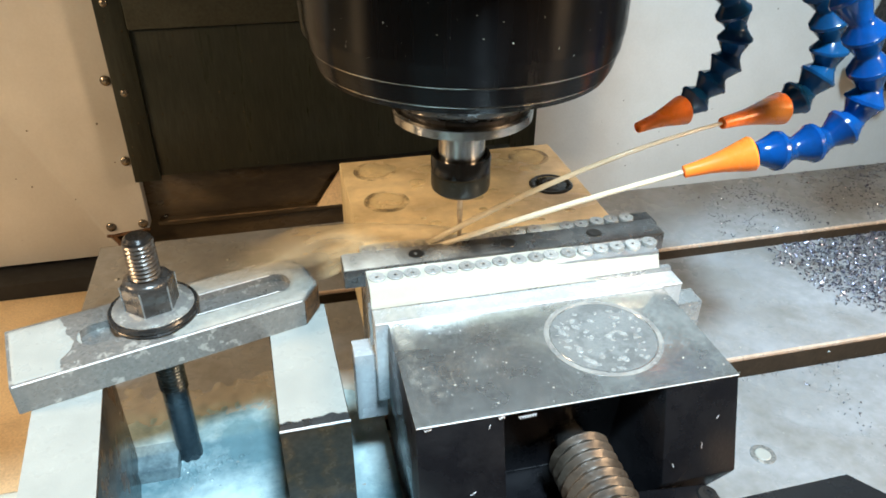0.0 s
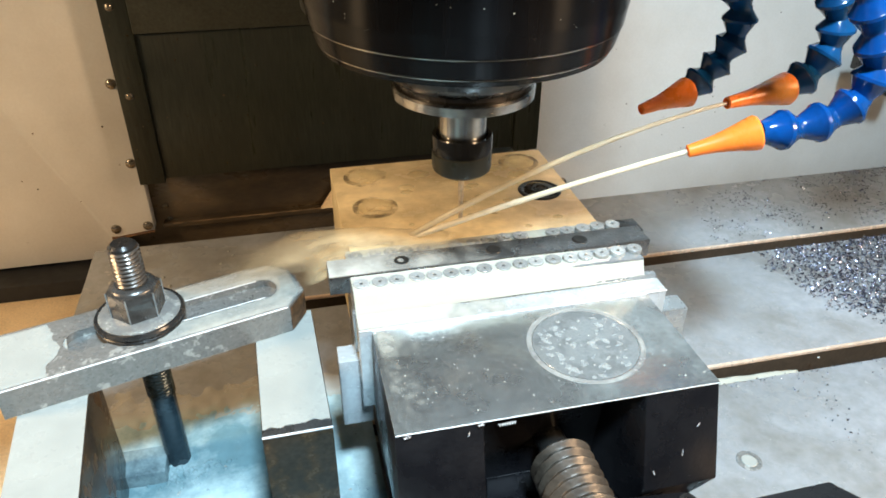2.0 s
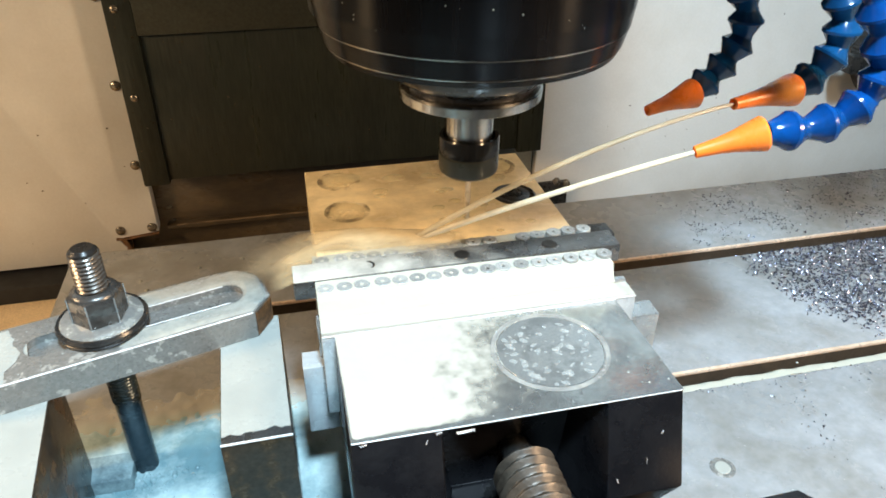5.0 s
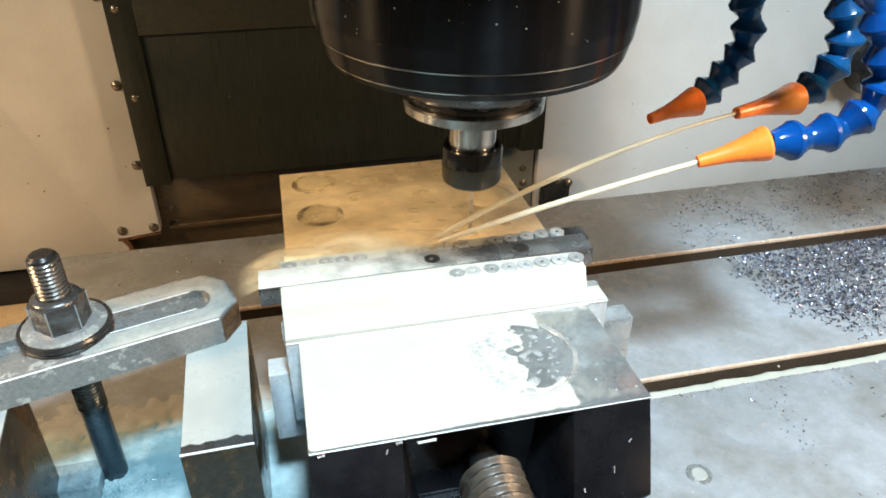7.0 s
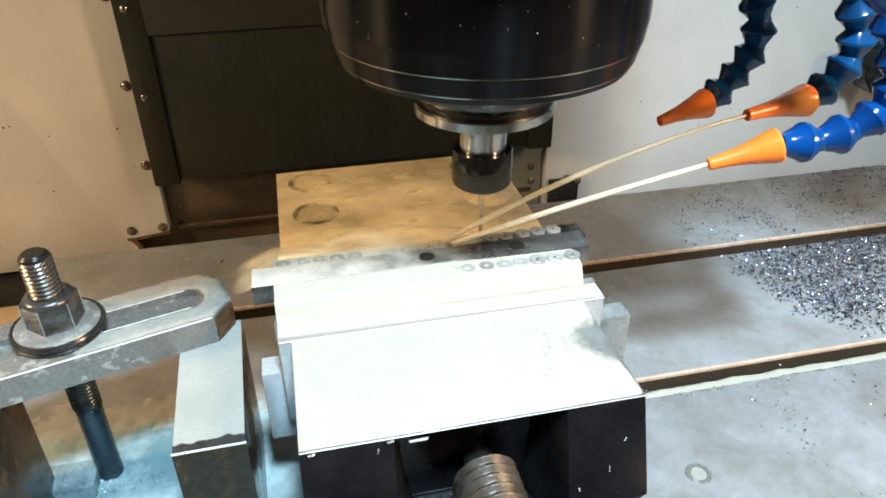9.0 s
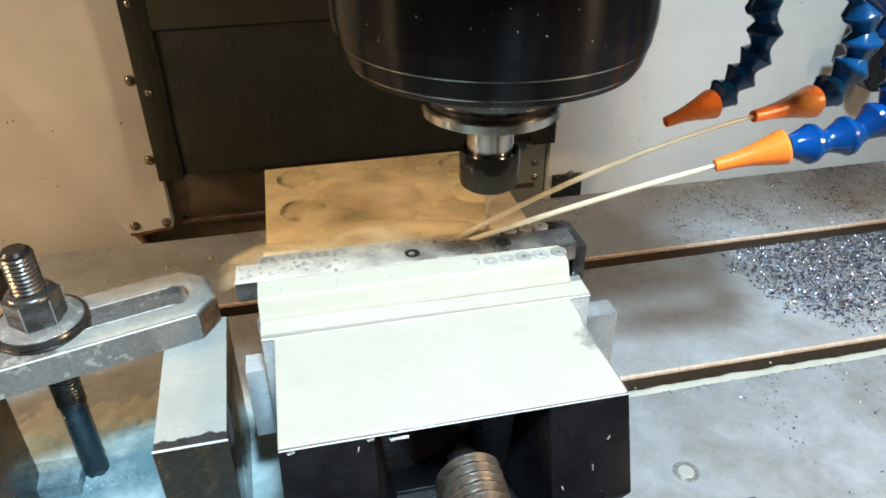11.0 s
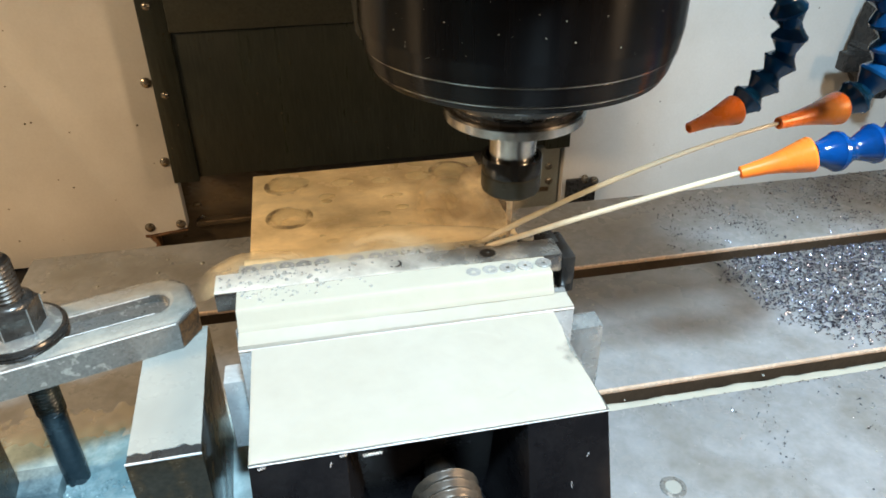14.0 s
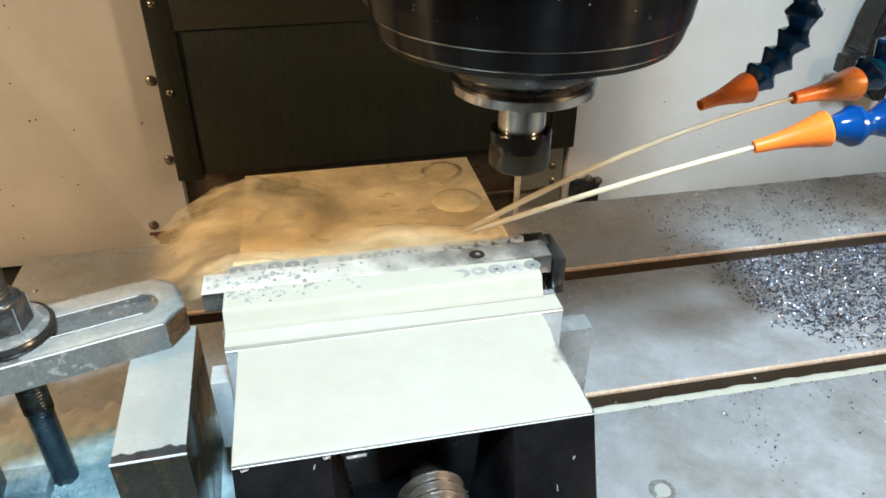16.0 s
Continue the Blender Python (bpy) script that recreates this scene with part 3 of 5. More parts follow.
rnd = random.Random(4)
for yy in (0.0962, 0.1242):
    for k in range(17):
        if yy > 0.1 and k in (5, 11):
            continue
        sx = -0.0765 + 0.00955 * k + rnd.uniform(-0.0008, 0.0008)
        up = 0.0012 if k > 13 else 0.0006 if k > 8 else 0.0001 if yy < 0.1 else -0.0008
        part("counterbore", lathe([(0, 0.0004 + up), (0.0009, 0.0004 + up), (0.0012, 0.0010 + up), (0.0039, 0.0011 + up), (0.0043, 0.0008 + up), (0.0044, 0.0)], Matrix.Translation((sx, yy + rnd.uniform(-0.0004, 0.0004), 0.1246)), 20), DISC, work)
        part("bore", lathe([(0, 0.00055 + up), (0.0009, 0.00055 + up), (0.0011, 0.0002 + up)], Matrix.Translation((sx, yy, 0.1246)), 12), DARK_HOLE, work)
ON_TABLE.append(work)

# black box that creeps out from the end of the bar
stop = single("end_stop", box(0.0906, 0.0985, 0.1050, 0.1330, 0.0985, 0.1222, 0.0012), OXIDE, "black box sliding out past the end of the bar", "stop")

# ---------------------------------------------------------------- clamp and blocks
CZ = 0.1062
cl = thing("strap_clamp", (-0.18, 0.11, 0.09), "worn steel strap clamp with a long slot, wet with coolant", "clamp")
tip_n, tip_f, end_n, end_f = Vector((-0.1045, 0.1135)), Vector((-0.1160, 0.1505)), Vector((-0.2510, 0.0715)), Vector((-0.2640, 0.1180))
ax = (tip_n - end_n).normalized()
ay = Vector((-ax.y, ax.x))
O = end_n.copy()
L, WD = 0.1535, 0.0465


def on_clamp(u, v):
    q = O + ax * u + ay * v
    return (q.x, q.y)


outer = [on_clamp(0, 0), on_clamp(L - 0.012, 0), on_clamp(L, 0.012), *[on_clamp(L - 0.019 * (1 - math.cos(a)), WD - 0.019 * (1 - math.sin(a))) for a in [math.pi / 14 * k for k in range(8)]], on_clamp(0, WD)]
su0, su1, sv, sr = 0.040, L - 0.021, WD / 2, 0.0088
bm = bmesh.new()
n = 16
inner = [(su1 + sr * math.sin(a), sv - sr * math.cos(a)) for a in [math.pi * k / n for k in range(n + 1)]] + [(su0 - sr * math.sin(a), sv + sr * math.cos(a)) for a in [math.pi * k / n for k in range(n + 1)]]
inner = [on_clamp(*p) for p in inner]
for zz in (CZ, CZ - 0.0165):
    vo = [bm.verts.new((*p, zz)) for p in outer]
    vi = [bm.verts.new((*p, zz)) for p in inner]
    es = [bm.edges.new((a, b)) for ring in (vo, vi) for a, b in zip(ring, ring[1:] + ring[:1])]
    bmesh.ops.triangle_fill(bm, edges=es, use_beauty=True)
    if zz == CZ:
        keep = (vo, vi)
for ra, rb in zip(keep, (vo, vi)):
    for i in range(len(ra)):
        j = (i + 1) % len(ra)
        bm.faces.new((ra[i], ra[j], rb[j], rb[i]))
part("strap", bm, CLAMP, cl, smooth=True)

part("nose_chamfer", prism([on_clamp(L - 0.0116, 0.0002), on_clamp(L - 0.0114, -0.0002), on_clamp(L + 0.0002, 0.0114), on_clamp(L - 0.0002, 0.0116)], CZ - 0.0155, CZ - 0.0012), RUST, cl, "brown rusty corner")
part("slot_floor", prism(inner, CZ - 0.0120, CZ - 0.0042), CLAMP, cl, "worn floor of the slot")
part("edge", edge_strip((*on_clamp(0.001, 0.0), CZ - 0.0003), (*on_clamp(L - 0.013, 0.0), CZ - 0.0003), 0.0005), EDGE, cl, "painted bright edge highlight")


def clamp_film():
    """A thin wet layer on the strap round its slot, with an uneven edge."""
    bm = bmesh.new()
    nu, nv = 110, 44
    g = {}
    for i in range(nu + 1):
        for j in range(nv + 1):
            u, v = 0.058 + (L - 0.0595) * i / nu, 0.0012 + (WD - 0.0024) * j / nv
            x, y = on_clamp(u, v)
            e = min(v, WD - v, L - u, (L - u + min(v, WD - v) - 0.012) * 0.7)
            du = max(su0 - u, 0, u - su1)
            ring = math.hypot(du, v - sv) - sr
            h = 0.0011 * min(1, max(0, e / 0.003)) * min(1, max(0, ring / 0.0022)) * min(1, max(0, (u - 0.060) / 0.02)) + 0.0006 * fbm(x, y, 70, 31) - 0.00025
            if ring > -0.0004 and e > 0.0006:
                g[i, j] = bm.verts.new((x, y, CZ + max(-0.0005, h)))
    for (i, j) in list(g):
        q = [g.get(k) for k in ((i, j), (i + 1, j), (i + 1, j + 1), (i, j + 1))]
        if all(q):
            bm.faces.new(q)
    low = bmesh.ops.extrude_face_region(bm, geom=list(bm.faces), use_keep_orig=True)["geom"]
    for q in low:
        if isinstance(q, bmesh.types.BMVert):
            q.co.z = CZ - 0.0012
    return bm


def heel_film():
    """A pale layer on the heel of the strap, with a wandering edge short of the washer."""
    def top(u, v):
        e = min(v, WD - v, u) - 0.0006
        far = (0.030 + 0.007 * fbm(u, v, 45, 61) - 0.35 * max(0, 0.016 - v) - u) / 0.004
        return CZ + 0.0007 * max(0, min(1, e / 0.002, far)) - 0.0003
    bm = sheet(0.0008, 0.0330, 0.0010, WD - 0.0010, 44, 50, top, CZ - 0.0012)
    bmesh.ops.transform(bm, matrix=Matrix(((ax.x, ay.x, 0, O.x), (ax.y, ay.y, 0, O.y), (0, 0, 1, 0), (0, 0, 0, 1))), verts=list(bm.verts))
    return bm


for su, sw in (((0.066, sv - sr), (su1, sv - sr)), ((0.066, sv + sr), (su1, sv + sr))):
    part("slot_edge", edge_strip((*on_clamp(*su), CZ - 0.0002), (*on_clamp(*sw), CZ - 0.0002), 0.0004), EDGE, cl, "painted bright edge highlight")
heel = single("coolant_film", heel_film(), BLOCK, "pale dried coolant on the heel of the clamp", "coolant film", kind="stuff")
ON_TABLE.append(heel)
wet = single("coolant_film", clamp_film(), FILM_CREAM, "cream coolant film lying on the clamp round its slot", "coolant film", kind="stuff")
ON_TABLE.append(wet)
ON_TABLE.append(cl)

SXY = (-0.1912, 0.1153)
stud = thing("clamp_stud", (*SXY, 0), "threaded steel stud with flange nut and washer through the clamp", "stud")
part("rod", lathe([(0.0070, -0.036), (0.0070, 0.09)], Matrix.Translation((*SXY, 0)), 24), ROD, stud)
part("stud_thread", thread(0.0078, 0.0023, 0.031, 0.0011, Matrix.Translation((*SXY, 0.1205)), 24), STUD, stud)
part("rod_thread", thread(0.0078, 0.0023, 0.045, 0.0011, Matrix.Translation((*SXY, 0.055)), 20), ROD, stud)
hexa = [(0.0136 * math.cos(math.pi / 3 * k + 0.35) + SXY[0], 0.0136 * math.sin(math.pi / 3 * k + 0.35) + SXY[1]) for k in range(6)]
part("t_nut", box(SXY[0] - 0.037, SXY[0] - 0.005, 0.098, 0.119, -0.004, 0.0105, 0.001), WET_NUT, stud, "step nut in the slot, teal light in its colour")
part("hex_nut", prism(hexa, CZ + 0.0066, CZ + 0.0222, 0.0006), NUT, stud, "worn steel hex nut")
part("nut_crown", lathe([(0.0120, 0.0215), (0.0117, 0.0228), (0.0106, 0.0240), (0.0085, 0.0246), (0.0070, 0.0240)], Matrix.Translation((*SXY, CZ)), 40), NUT, stud, "rounded crown of the nut")
for xa, ya in hexa:
    part("nut_edge", edge_strip((xa, ya, CZ + 0.0068), (xa, ya, CZ + 0.0218), 0.0004), STEEL, stud)
part("washer", lathe([(0.008, 0.0058), (0.0206, 0.0056), (0.0202, 0.0062), (0.0160, 0.0069), (0.008, 0.0072)], Matrix.Translation((*SXY, CZ)), 56), WASHER, stud, "wet grey washer top")
part("washer_rim", lathe([(0.008, 0.0001), (0.0206, 0.0001), (0.0220, 0.0008), (0.0223, 0.0020), (0.0217, 0.0027), (0.0225, 0.0033), (0.0227, 0.0048), (0.0220, 0.0060), (0.0204, 0.0058)], Matrix.Translation((*SXY, CZ)), 56), OXIDE, stud, "grooved black washer rim")
part("stud_end", lathe([(0, 0.1540), (0.0052, 0.1540), (0.0068, 0.1525), (0.0068, 0.150)], Matrix.Translation((*SXY, 0)), 32), OXIDE, stud, "dark chamfered stud end")
ON_TABLE.append(stud)


def setup_block(name, pts, z1, label):
    b = thing(name, (pts[0][0], pts[0][1], 0), label, "setup block", "blocks under the clamp")
    # sides much darker than the pale top
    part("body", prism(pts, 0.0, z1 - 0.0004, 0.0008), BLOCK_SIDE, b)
    cx, cy = sum(p[0] for p in pts) / 4, sum(p[1] for p in pts) / 4
    part("top_edge", edge_strip((*pts[0], z1 - 0.0004), (*pts[1], z1 - 0.0004), 0.0006), EDGE, b, "painted bright edge highlight")
    (xa, ya), (xb, yb), (xc, yc), (xd, yd) = pts
    front = []
    for k in range(25):
        u = k / 24
        d = (0.0055 + 0.0022 * fbm(xa + 0.03 * u, 0.0, 130, 51)) / math.hypot(xd - xa, yd - ya)
        front.append((xa + (xb - xa) * u + (xd - xa) * d, ya + (yb - ya) * u + (yd - ya) * d))
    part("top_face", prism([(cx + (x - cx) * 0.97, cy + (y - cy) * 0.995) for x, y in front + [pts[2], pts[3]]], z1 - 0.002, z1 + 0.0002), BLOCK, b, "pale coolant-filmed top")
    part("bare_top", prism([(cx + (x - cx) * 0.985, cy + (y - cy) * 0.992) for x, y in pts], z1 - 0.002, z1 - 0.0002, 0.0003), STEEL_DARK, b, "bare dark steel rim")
    ON_TABLE.append(b)


setup_block("setup_block", [(-0.1330, 0.0337), (-0.1003, 0.0342), (-0.1035, 0.128), (-0.1362, 0.1275)], 0.0893, "steel setup block with pale top carrying the clamp nose")
setup_block("setup_block", [(-0.2375, -0.010), (-0.2050, -0.014), (-0.2190, 0.110), (-0.2505, 0.106)], 0.0893, "steel setup block with pale top carrying the clamp heel")

single("work_stop", box(0.0795, 0.1090, 0.0810, 0.0945, 0.045, 0.0908, 0.0006), STEEL, "small bright steel parallel sticking out of the jaws", "parallel", base=(0.09, 0.085, 0.045))
single("parallel", box(-0.0930, -0.0765, 0.0772, 0.0912, 0.045, 0.0900, 0.0006), PALE_STEEL, "small bright steel parallel sticking out of the jaws", "parallel", base=(-0.09, 0.085, 0.045))
ON_TABLE += [ob for ob in scene.objects if ob.name in ("work_stop", "parallel")]

# ---------------------------------------------------------------- spindle head
SX, SY = -0.0065, 0.1246
AT = Matrix.Translation((SX, SY, 0))
head = thing("spindle_head", (SX, SY, 0.2), "glossy black machining spindle with tool holder", "spindle")
part("nose", lathe([(0.030, 0.2262), (0.0655, 0.2262), (0.0690, 0.2272), (0.0703, 0.2296), (0.0698, 0.2302), (0.0712, 0.2312), (0.0731, 0.2386), (0.0727, 0.2392), (0.0738, 0.2400), (0.0747, 0.2470), (0.0749, 0.2478), (0.0752, 0.2500), (0.0752, 0.33), (0.0752, 0.60)], AT, 128), NOSE, head)
part("nose_ring", lathe([(0.0694, 0.2298), (0.0705, 0.2300), (0.0706, 0.2304), (0.0694, 0.2308)], AT, 128), HOLDER, head, "thin bright groove edge")
part("nose_ring", lathe([(0.0722, 0.2388), (0.0733, 0.2390), (0.0734, 0.2394), (0.0722, 0.2398)], AT, 128), HOLDER, head, "thin bright groove edge")
part("holder_flange", lathe([(0.012, 0.2010), (0.0300, 0.2002), (0.0345, 0.2000), (0.0357, 0.2006), (0.0360, 0.2050), (0.0350, 0.2060), (0.0322, 0.2064)], AT, 72), HOLDER, head, "polished steel tool holder flange")
part("holder_neck", lathe([(0.0322, 0.2062), (0.0320, 0.2082), (0.0352, 0.2096), (0.0375, 0.2120), (0.0398, 0.2150), (0.0410, 0.2200), (0.0410, 0.2264)], AT, 72), OXIDE, head, "dark oily neck above the flange")
part("holder_shank", lathe([(0.0122, 0.172), (0.0124, 0.195), (0.0130, 0.2005)], AT, 48), HOLDER, head, "polished steel shank")
nut = part("collet_nut", lathe([(0.0, 0.1690), (0.0152, 0.1690), (0.0152, 0.1702), (0.0159, 0.1710), (0.0159, 0.1772), (0.0154, 0.1784), (0.0136, 0.1784), (0.0125, 0.175)], AT, 60), COLLET, head, "glossy black collet nut")
part("nut_skirt", lathe([(0.0, 0.1575), (0.0135, 0.1575), (0.0154, 0.1592), (0.0158, 0.1612), (0.0158, 0.1686), (0.0150, 0.1694)], AT, 60), SKIRT, nut, "dull oily lower half of the nut")
part("cutter", lathe([(0.0, 0.1245), (0.0012, 0.1247), (0.0013, 0.1390), (0.0016, 0.1410), (0.0016, 0.156)], AT, 16), CUTTER, head, "thin cutter wrapped in coolant")
part("casting", lathe([(0.02, 0.232), (0.068, 0.234), (0.0735, 0.242), (0.0745, 0.26), (0.0745, 0.42)], Matrix.Translation((SX - 0.002, SY + 0.016, 0)), 64), COLLAR, head, "black cast collar behind the nose")
# unseen block whose edges are set by the shadow wanted on the table
part("housing", box(SX - 0.335, SX + 0.152, 0.004, YW - 0.06, 0.335, 0.95, 0.012), HOUSING, head, "grey head housing, unseen and sized to shade the table")
# out-of-view box and arm, added to darken the table's far right
part("hose_manifold", box(0.262, 0.62, 0.017, 0.115, 0.40, 0.46, 0.006), HOUSING, head, "unseen grey box added beside the head to shade the table")
part("manifold_arm", box(SX + 0.150, 0.264, 0.05, 0.10, 0.41, 0.45, 0.004), HOUSING, head)
ON_HEAD.append(head)

# ---------------------------------------------------------------- coolant hoses
HOSES = (
    ((0.1039, 0.1446, 0.1743), (0.1362, 0.1510, 0.1806), [(0.1462, 0.152, 0.1893), (0.1543, 0.152, 0.1993), (0.1604, 0.152, 0.2110), (0.1604, 0.152, 0.2263), (0.1535, 0.152, 0.2411), (0.145, 0.152, 0.255), (0.135, 0.155, 0.27)]),
    ((0.1286, 0.1022, 0.1921), (0.1686, 0.1095, 0.1946), [(0.1812, 0.11, 0.2024), (0.1890, 0.11, 0.2155), (0.1885, 0.11, 0.2300), (0.181, 0.11, 0.2460), (0.170, 0.11, 0.262), (0.155, 0.112, 0.276)]),
    ((0.0964, 0.0790, 0.1783), (0.1288, 0.0726, 0.1883), [(0.1490, 0.0725, 0.1883), (0.1680, 0.0725, 0.1918), (0.1815, 0.0725, 0.2010), (0.1860, 0.0725, 0.2165), (0.1779, 0.0725, 0.2340), (0.169, 0.0725, 0.2500), (0.160, 0.08, 0.266), (0.150, 0.09, 0.28)]),
)


def hose_link(a, b, r):
    d = (Vector(b) - Vector(a)).length * 1.12
    return lathe([(r * 0.35, 0), (r * 0.58, 0), (r * 0.60, d * 0.10), (r * 0.66, d * 0.16), (r * 0.98, d * 0.50), (r * 1.06, d * 0.53), (r * 1.06, d * 0.62), (r * 0.99, d * 0.65), (r * 0.66, d * 0.88), (r * 0.6, d * 0.92), (r * 0.58, d)], towards(a, b), 28)


for (tip, foot, chain), plastic in zip(HOSES, (BLUE_SHADED, BLUE_SHADED, BLUE)):
    h = thing("coolant_hose", chain[0], "blue segmented coolant hose with an orange nozzle", "coolant hose", "coolant hoses")
    ln = (Vector(foot) - Vector(tip)).length
    part("nozzle", lathe([(0.0012, 0.004), (0.0022, 0.0), (0.0031, 0.0004), (0.0035, ln * 0.15), (0.0042, ln * 0.36), (0.0055, ln * 0.56), (0.0072, ln * 0.76), (0.0085, ln * 0.91), (0.0088, ln * 0.965), (0.0081, ln), (0.004, ln)], towards(tip, foot), 36), ORANGE, h, "orange plastic nozzle")
    for a, b in zip([foot] + chain, chain):
        part("link", hose_link(a, b, 0.0093), plastic, h)
    ON_HEAD.append(h)

# ---------------------------------------------------------------- coolant in flight
TIPZ = 0.126


def jet_body(tip, foot, aim, r0, r1):
    bm = bmesh.new()
    a, c = Vector(tip), Vector(aim)
    d0 = (Vector(tip) - Vector(foot)).normalized()
    ctrl = a + d0 * (c - a).length * 0.5
    pts = [a * (1 - u) ** 2 + ctrl * 2 * u * (1 - u) + c * u * u for u in [k / 14 for k in range(15)]]
    rings = []
    for k, p in enumerate(pts):
        q = pts[min(k + 1, 14)] - pts[max(k - 1, 0)]
        mt = Matrix.Translation(p) @ q.to_track_quat("Z", "Y").to_matrix().to_4x4()
        r = (r0 + (r1 - r0) * k / 14) * (1 + 0.12 * noise.noise(p * 300))
        rings.append([bm.verts.new(mt @ Vector((r * math.cos(2 * math.pi * j / 12), r * math.sin(2 * math.pi * j / 12), 0))) for j in range(12)])
    for ra, rb in zip(rings, rings[1:]):
        for j in range(12):
            bm.faces.new((ra[j], ra[(j + 1) % 12], rb[(j + 1) % 12], rb[j]))
    bm.faces.new(rings[-1])
    return bm


for k, aim in ((1, (SX - 0.028, SY + 0.0085, TIPZ - 0.012)), (2, (SX - 0.026, SY + 0.0075, TIPZ - 0.012))):
    j = single("coolant_jet", jet_body(HOSES[k][0], HOSES[k][1], aim, 0.0011 if k == 1 else 0.0014, 0.0017), JET_THIN if k == 1 else JET, "thin cream jet of coolant shot at the cutter", "coolant jet", "coolant jets", base=HOSES[k][0])
    ON_HEAD.append(j)

# coolant films: thin bodies that come up through the surfaces they flood
LEVEL = ((0.0, 0.00010), (2.0, 0.00011), (3.0, 0.00018), (3.5, 0.00024), (4.2, 0.00034), (6.3, 0.00060), (7.0, 0.00074), (8.0, 0.00094), (9.0, 0.00114), (9.8, 0.00130), (16.0, 0.00136))


def film_height(x, y):
    """The film runs in from the left and closes last over the round insert and the right edge."""
    u, v = (x + 0.076) / 0.152, y / 0.071
    late = 0.00011 + 0.0008 * max(0.0, min(u, 0.55) - 0.05) ** 1.1 + 0.00010 * (1 - v)
    side = min(1.0, max(0.0, (x - 0.042) / 0.028))
    closing = 7.1 * min(1.0, max(0.0, (x - 0.030) / 0.014)) + 2.7 * side * math.exp(-((y - 0.040) / 0.023) ** 2)
    away = math.hypot(x - 0.0257, y - 0.039)
    disc = (5.25 + max(0.0, x - 0.002) / 0.047 * 2.2) * min(1.0, max(0.0, (0.0275 - away) / 0.0035))
    late = max(late, float(np.interp(max(closing, disc), *zip(*LEVEL))) if max(closing, disc) > 4.0 else 0.0)
    lip = 0.0008 * (1 - 0.45 * u) * math.exp(-max(y, 0) / 0.0012) + 0.0004 * math.exp(-max(min(x + 0.0757, 0.0752 - x), 0) / 0.0008)
    return max(ZV - 0.0014, ZV + 0.0001 - late + 0.00008 * fbm(x, y, 40) + 0.00006 * fbm(x, y, 190, 3) - lip)


film = single("coolant_film", sheet(-0.0757, 0.0750, 0.0002, 0.0709, 190, 90, film_height, ZV - 0.0035), JAW_MILK, "milky coolant film spreading over the jaw top", "coolant film", kind="stuff")
ZJ = 0.1135


def plate_film(x, y):
    u = (x + 0.082) / 0.168
    return max(ZJ - 0.0035, ZJ - 0.00015 - 0.0016 * max(0, u - 0.1) + 0.00022 * fbm(x, y, 70, 5))


film_b = single("coolant_film", sheet(-0.0818, 0.0862, 0.0718, 0.0840, 130, 14, lambda x, y: plate_film(x, y) + 0.0004, ZJ - 0.004), PLATE_MILK, "milky coolant film running along the jaw plate", "coolant film", kind="stuff")


def profile_film(x0, x1, nx, prof, inset):
    """A sheet along x that follows the outline prof of (y, z), drawn back by inset(x, s) into the block."""
    bm = bmesh.new()
    rows = []
    for off in (0.0, 0.0022):
        rows.append([[bm.verts.new((x0 + (x1 - x0) * i / nx, y + inset(x0 + (x1 - x0) * i / nx, k) + off, z - inset(x0 + (x1 - x0) * i / nx, k) - off)) for i in range(nx + 1)] for k, (y, z) in enumerate(prof)])
    for g in rows:
        for a, b in zip(g, g[1:]):
            for i in range(nx):
                bm.faces.new((a[i], a[i + 1], b[i + 1], b[i]))
    for k in (0, len(prof) - 1):
        for i in range(nx):
            bm.faces.new((rows[0][k][i], rows[0][k][i + 1], rows[1][k][i + 1], rows[1][k][i]))
    for i in (0, nx):
        for k in range(len(prof) - 1):
            bm.faces.new((rows[0][k][i], rows[0][k + 1][i], rows[1][k + 1][i], rows[1][k][i]))
    return bm


def path_points(corners, step=0.0011):
    out = []
    for (ya, za), (yb, zb) in zip(corners, corners[1:]):
        n = max(2, int(math.hypot(yb - ya, zb - za) / step))
        out += [(ya + (yb - ya) * k / n, za + (zb - za) * k / n) for k in range(n)]
    return out + [corners[-1]]


FACE = path_points([(0.1062, 0.1245), (0.0900, 0.1245), (0.0890, 0.1242), (0.0883, 0.1232), (0.0856, 0.1170), (0.0848, 0.1157), (0.0841, 0.1137)])
film_c = single("coolant_film", profile_film(-0.0818, 0.0793, 140, FACE, lambda x, k: -0.00030 + 0.0008 * max(0.0, min(1.0, (x - 0.005 - 0.002 * k * 0.3) / 0.075)) + 0.00016 * fbm(x, k * 0.0011, 60, 8)), MILK, "milky coolant film over the front of the workpiece", "coolant film", kind="stuff")


BAR = path_points([(0.1198, 0.1261), (0.1040, 0.1262), (0.1033, 0.1259), (0.1032, 0.1246)])
film_d = single("coolant_film", profile_film(-0.0927, 0.0900, 190, BAR, lambda x, k: 0.00095 * max(0.0, (x + 0.093) / 0.18) - 0.0003 + 0.00026 * fbm(x, k * 0.0011, 55, 11)), BAR_MILK, "thin grey-white coolant film creeping along the bar", "coolant film", kind="stuff")
film_e = single("coolant_film", sheet(-0.0815, 0.0700, 0.1203, 0.1300, 120, 10, lambda x, y: 0.1247 + 0.0003 * fbm(x, y, 80, 13) - 0.0004 * max(0, (x - 0.02) / 0.05), 0.1235), MILK, "wet coolant film along the back of the workpiece", "coolant film", kind="stuff")
ON_TABLE.append(film_e)

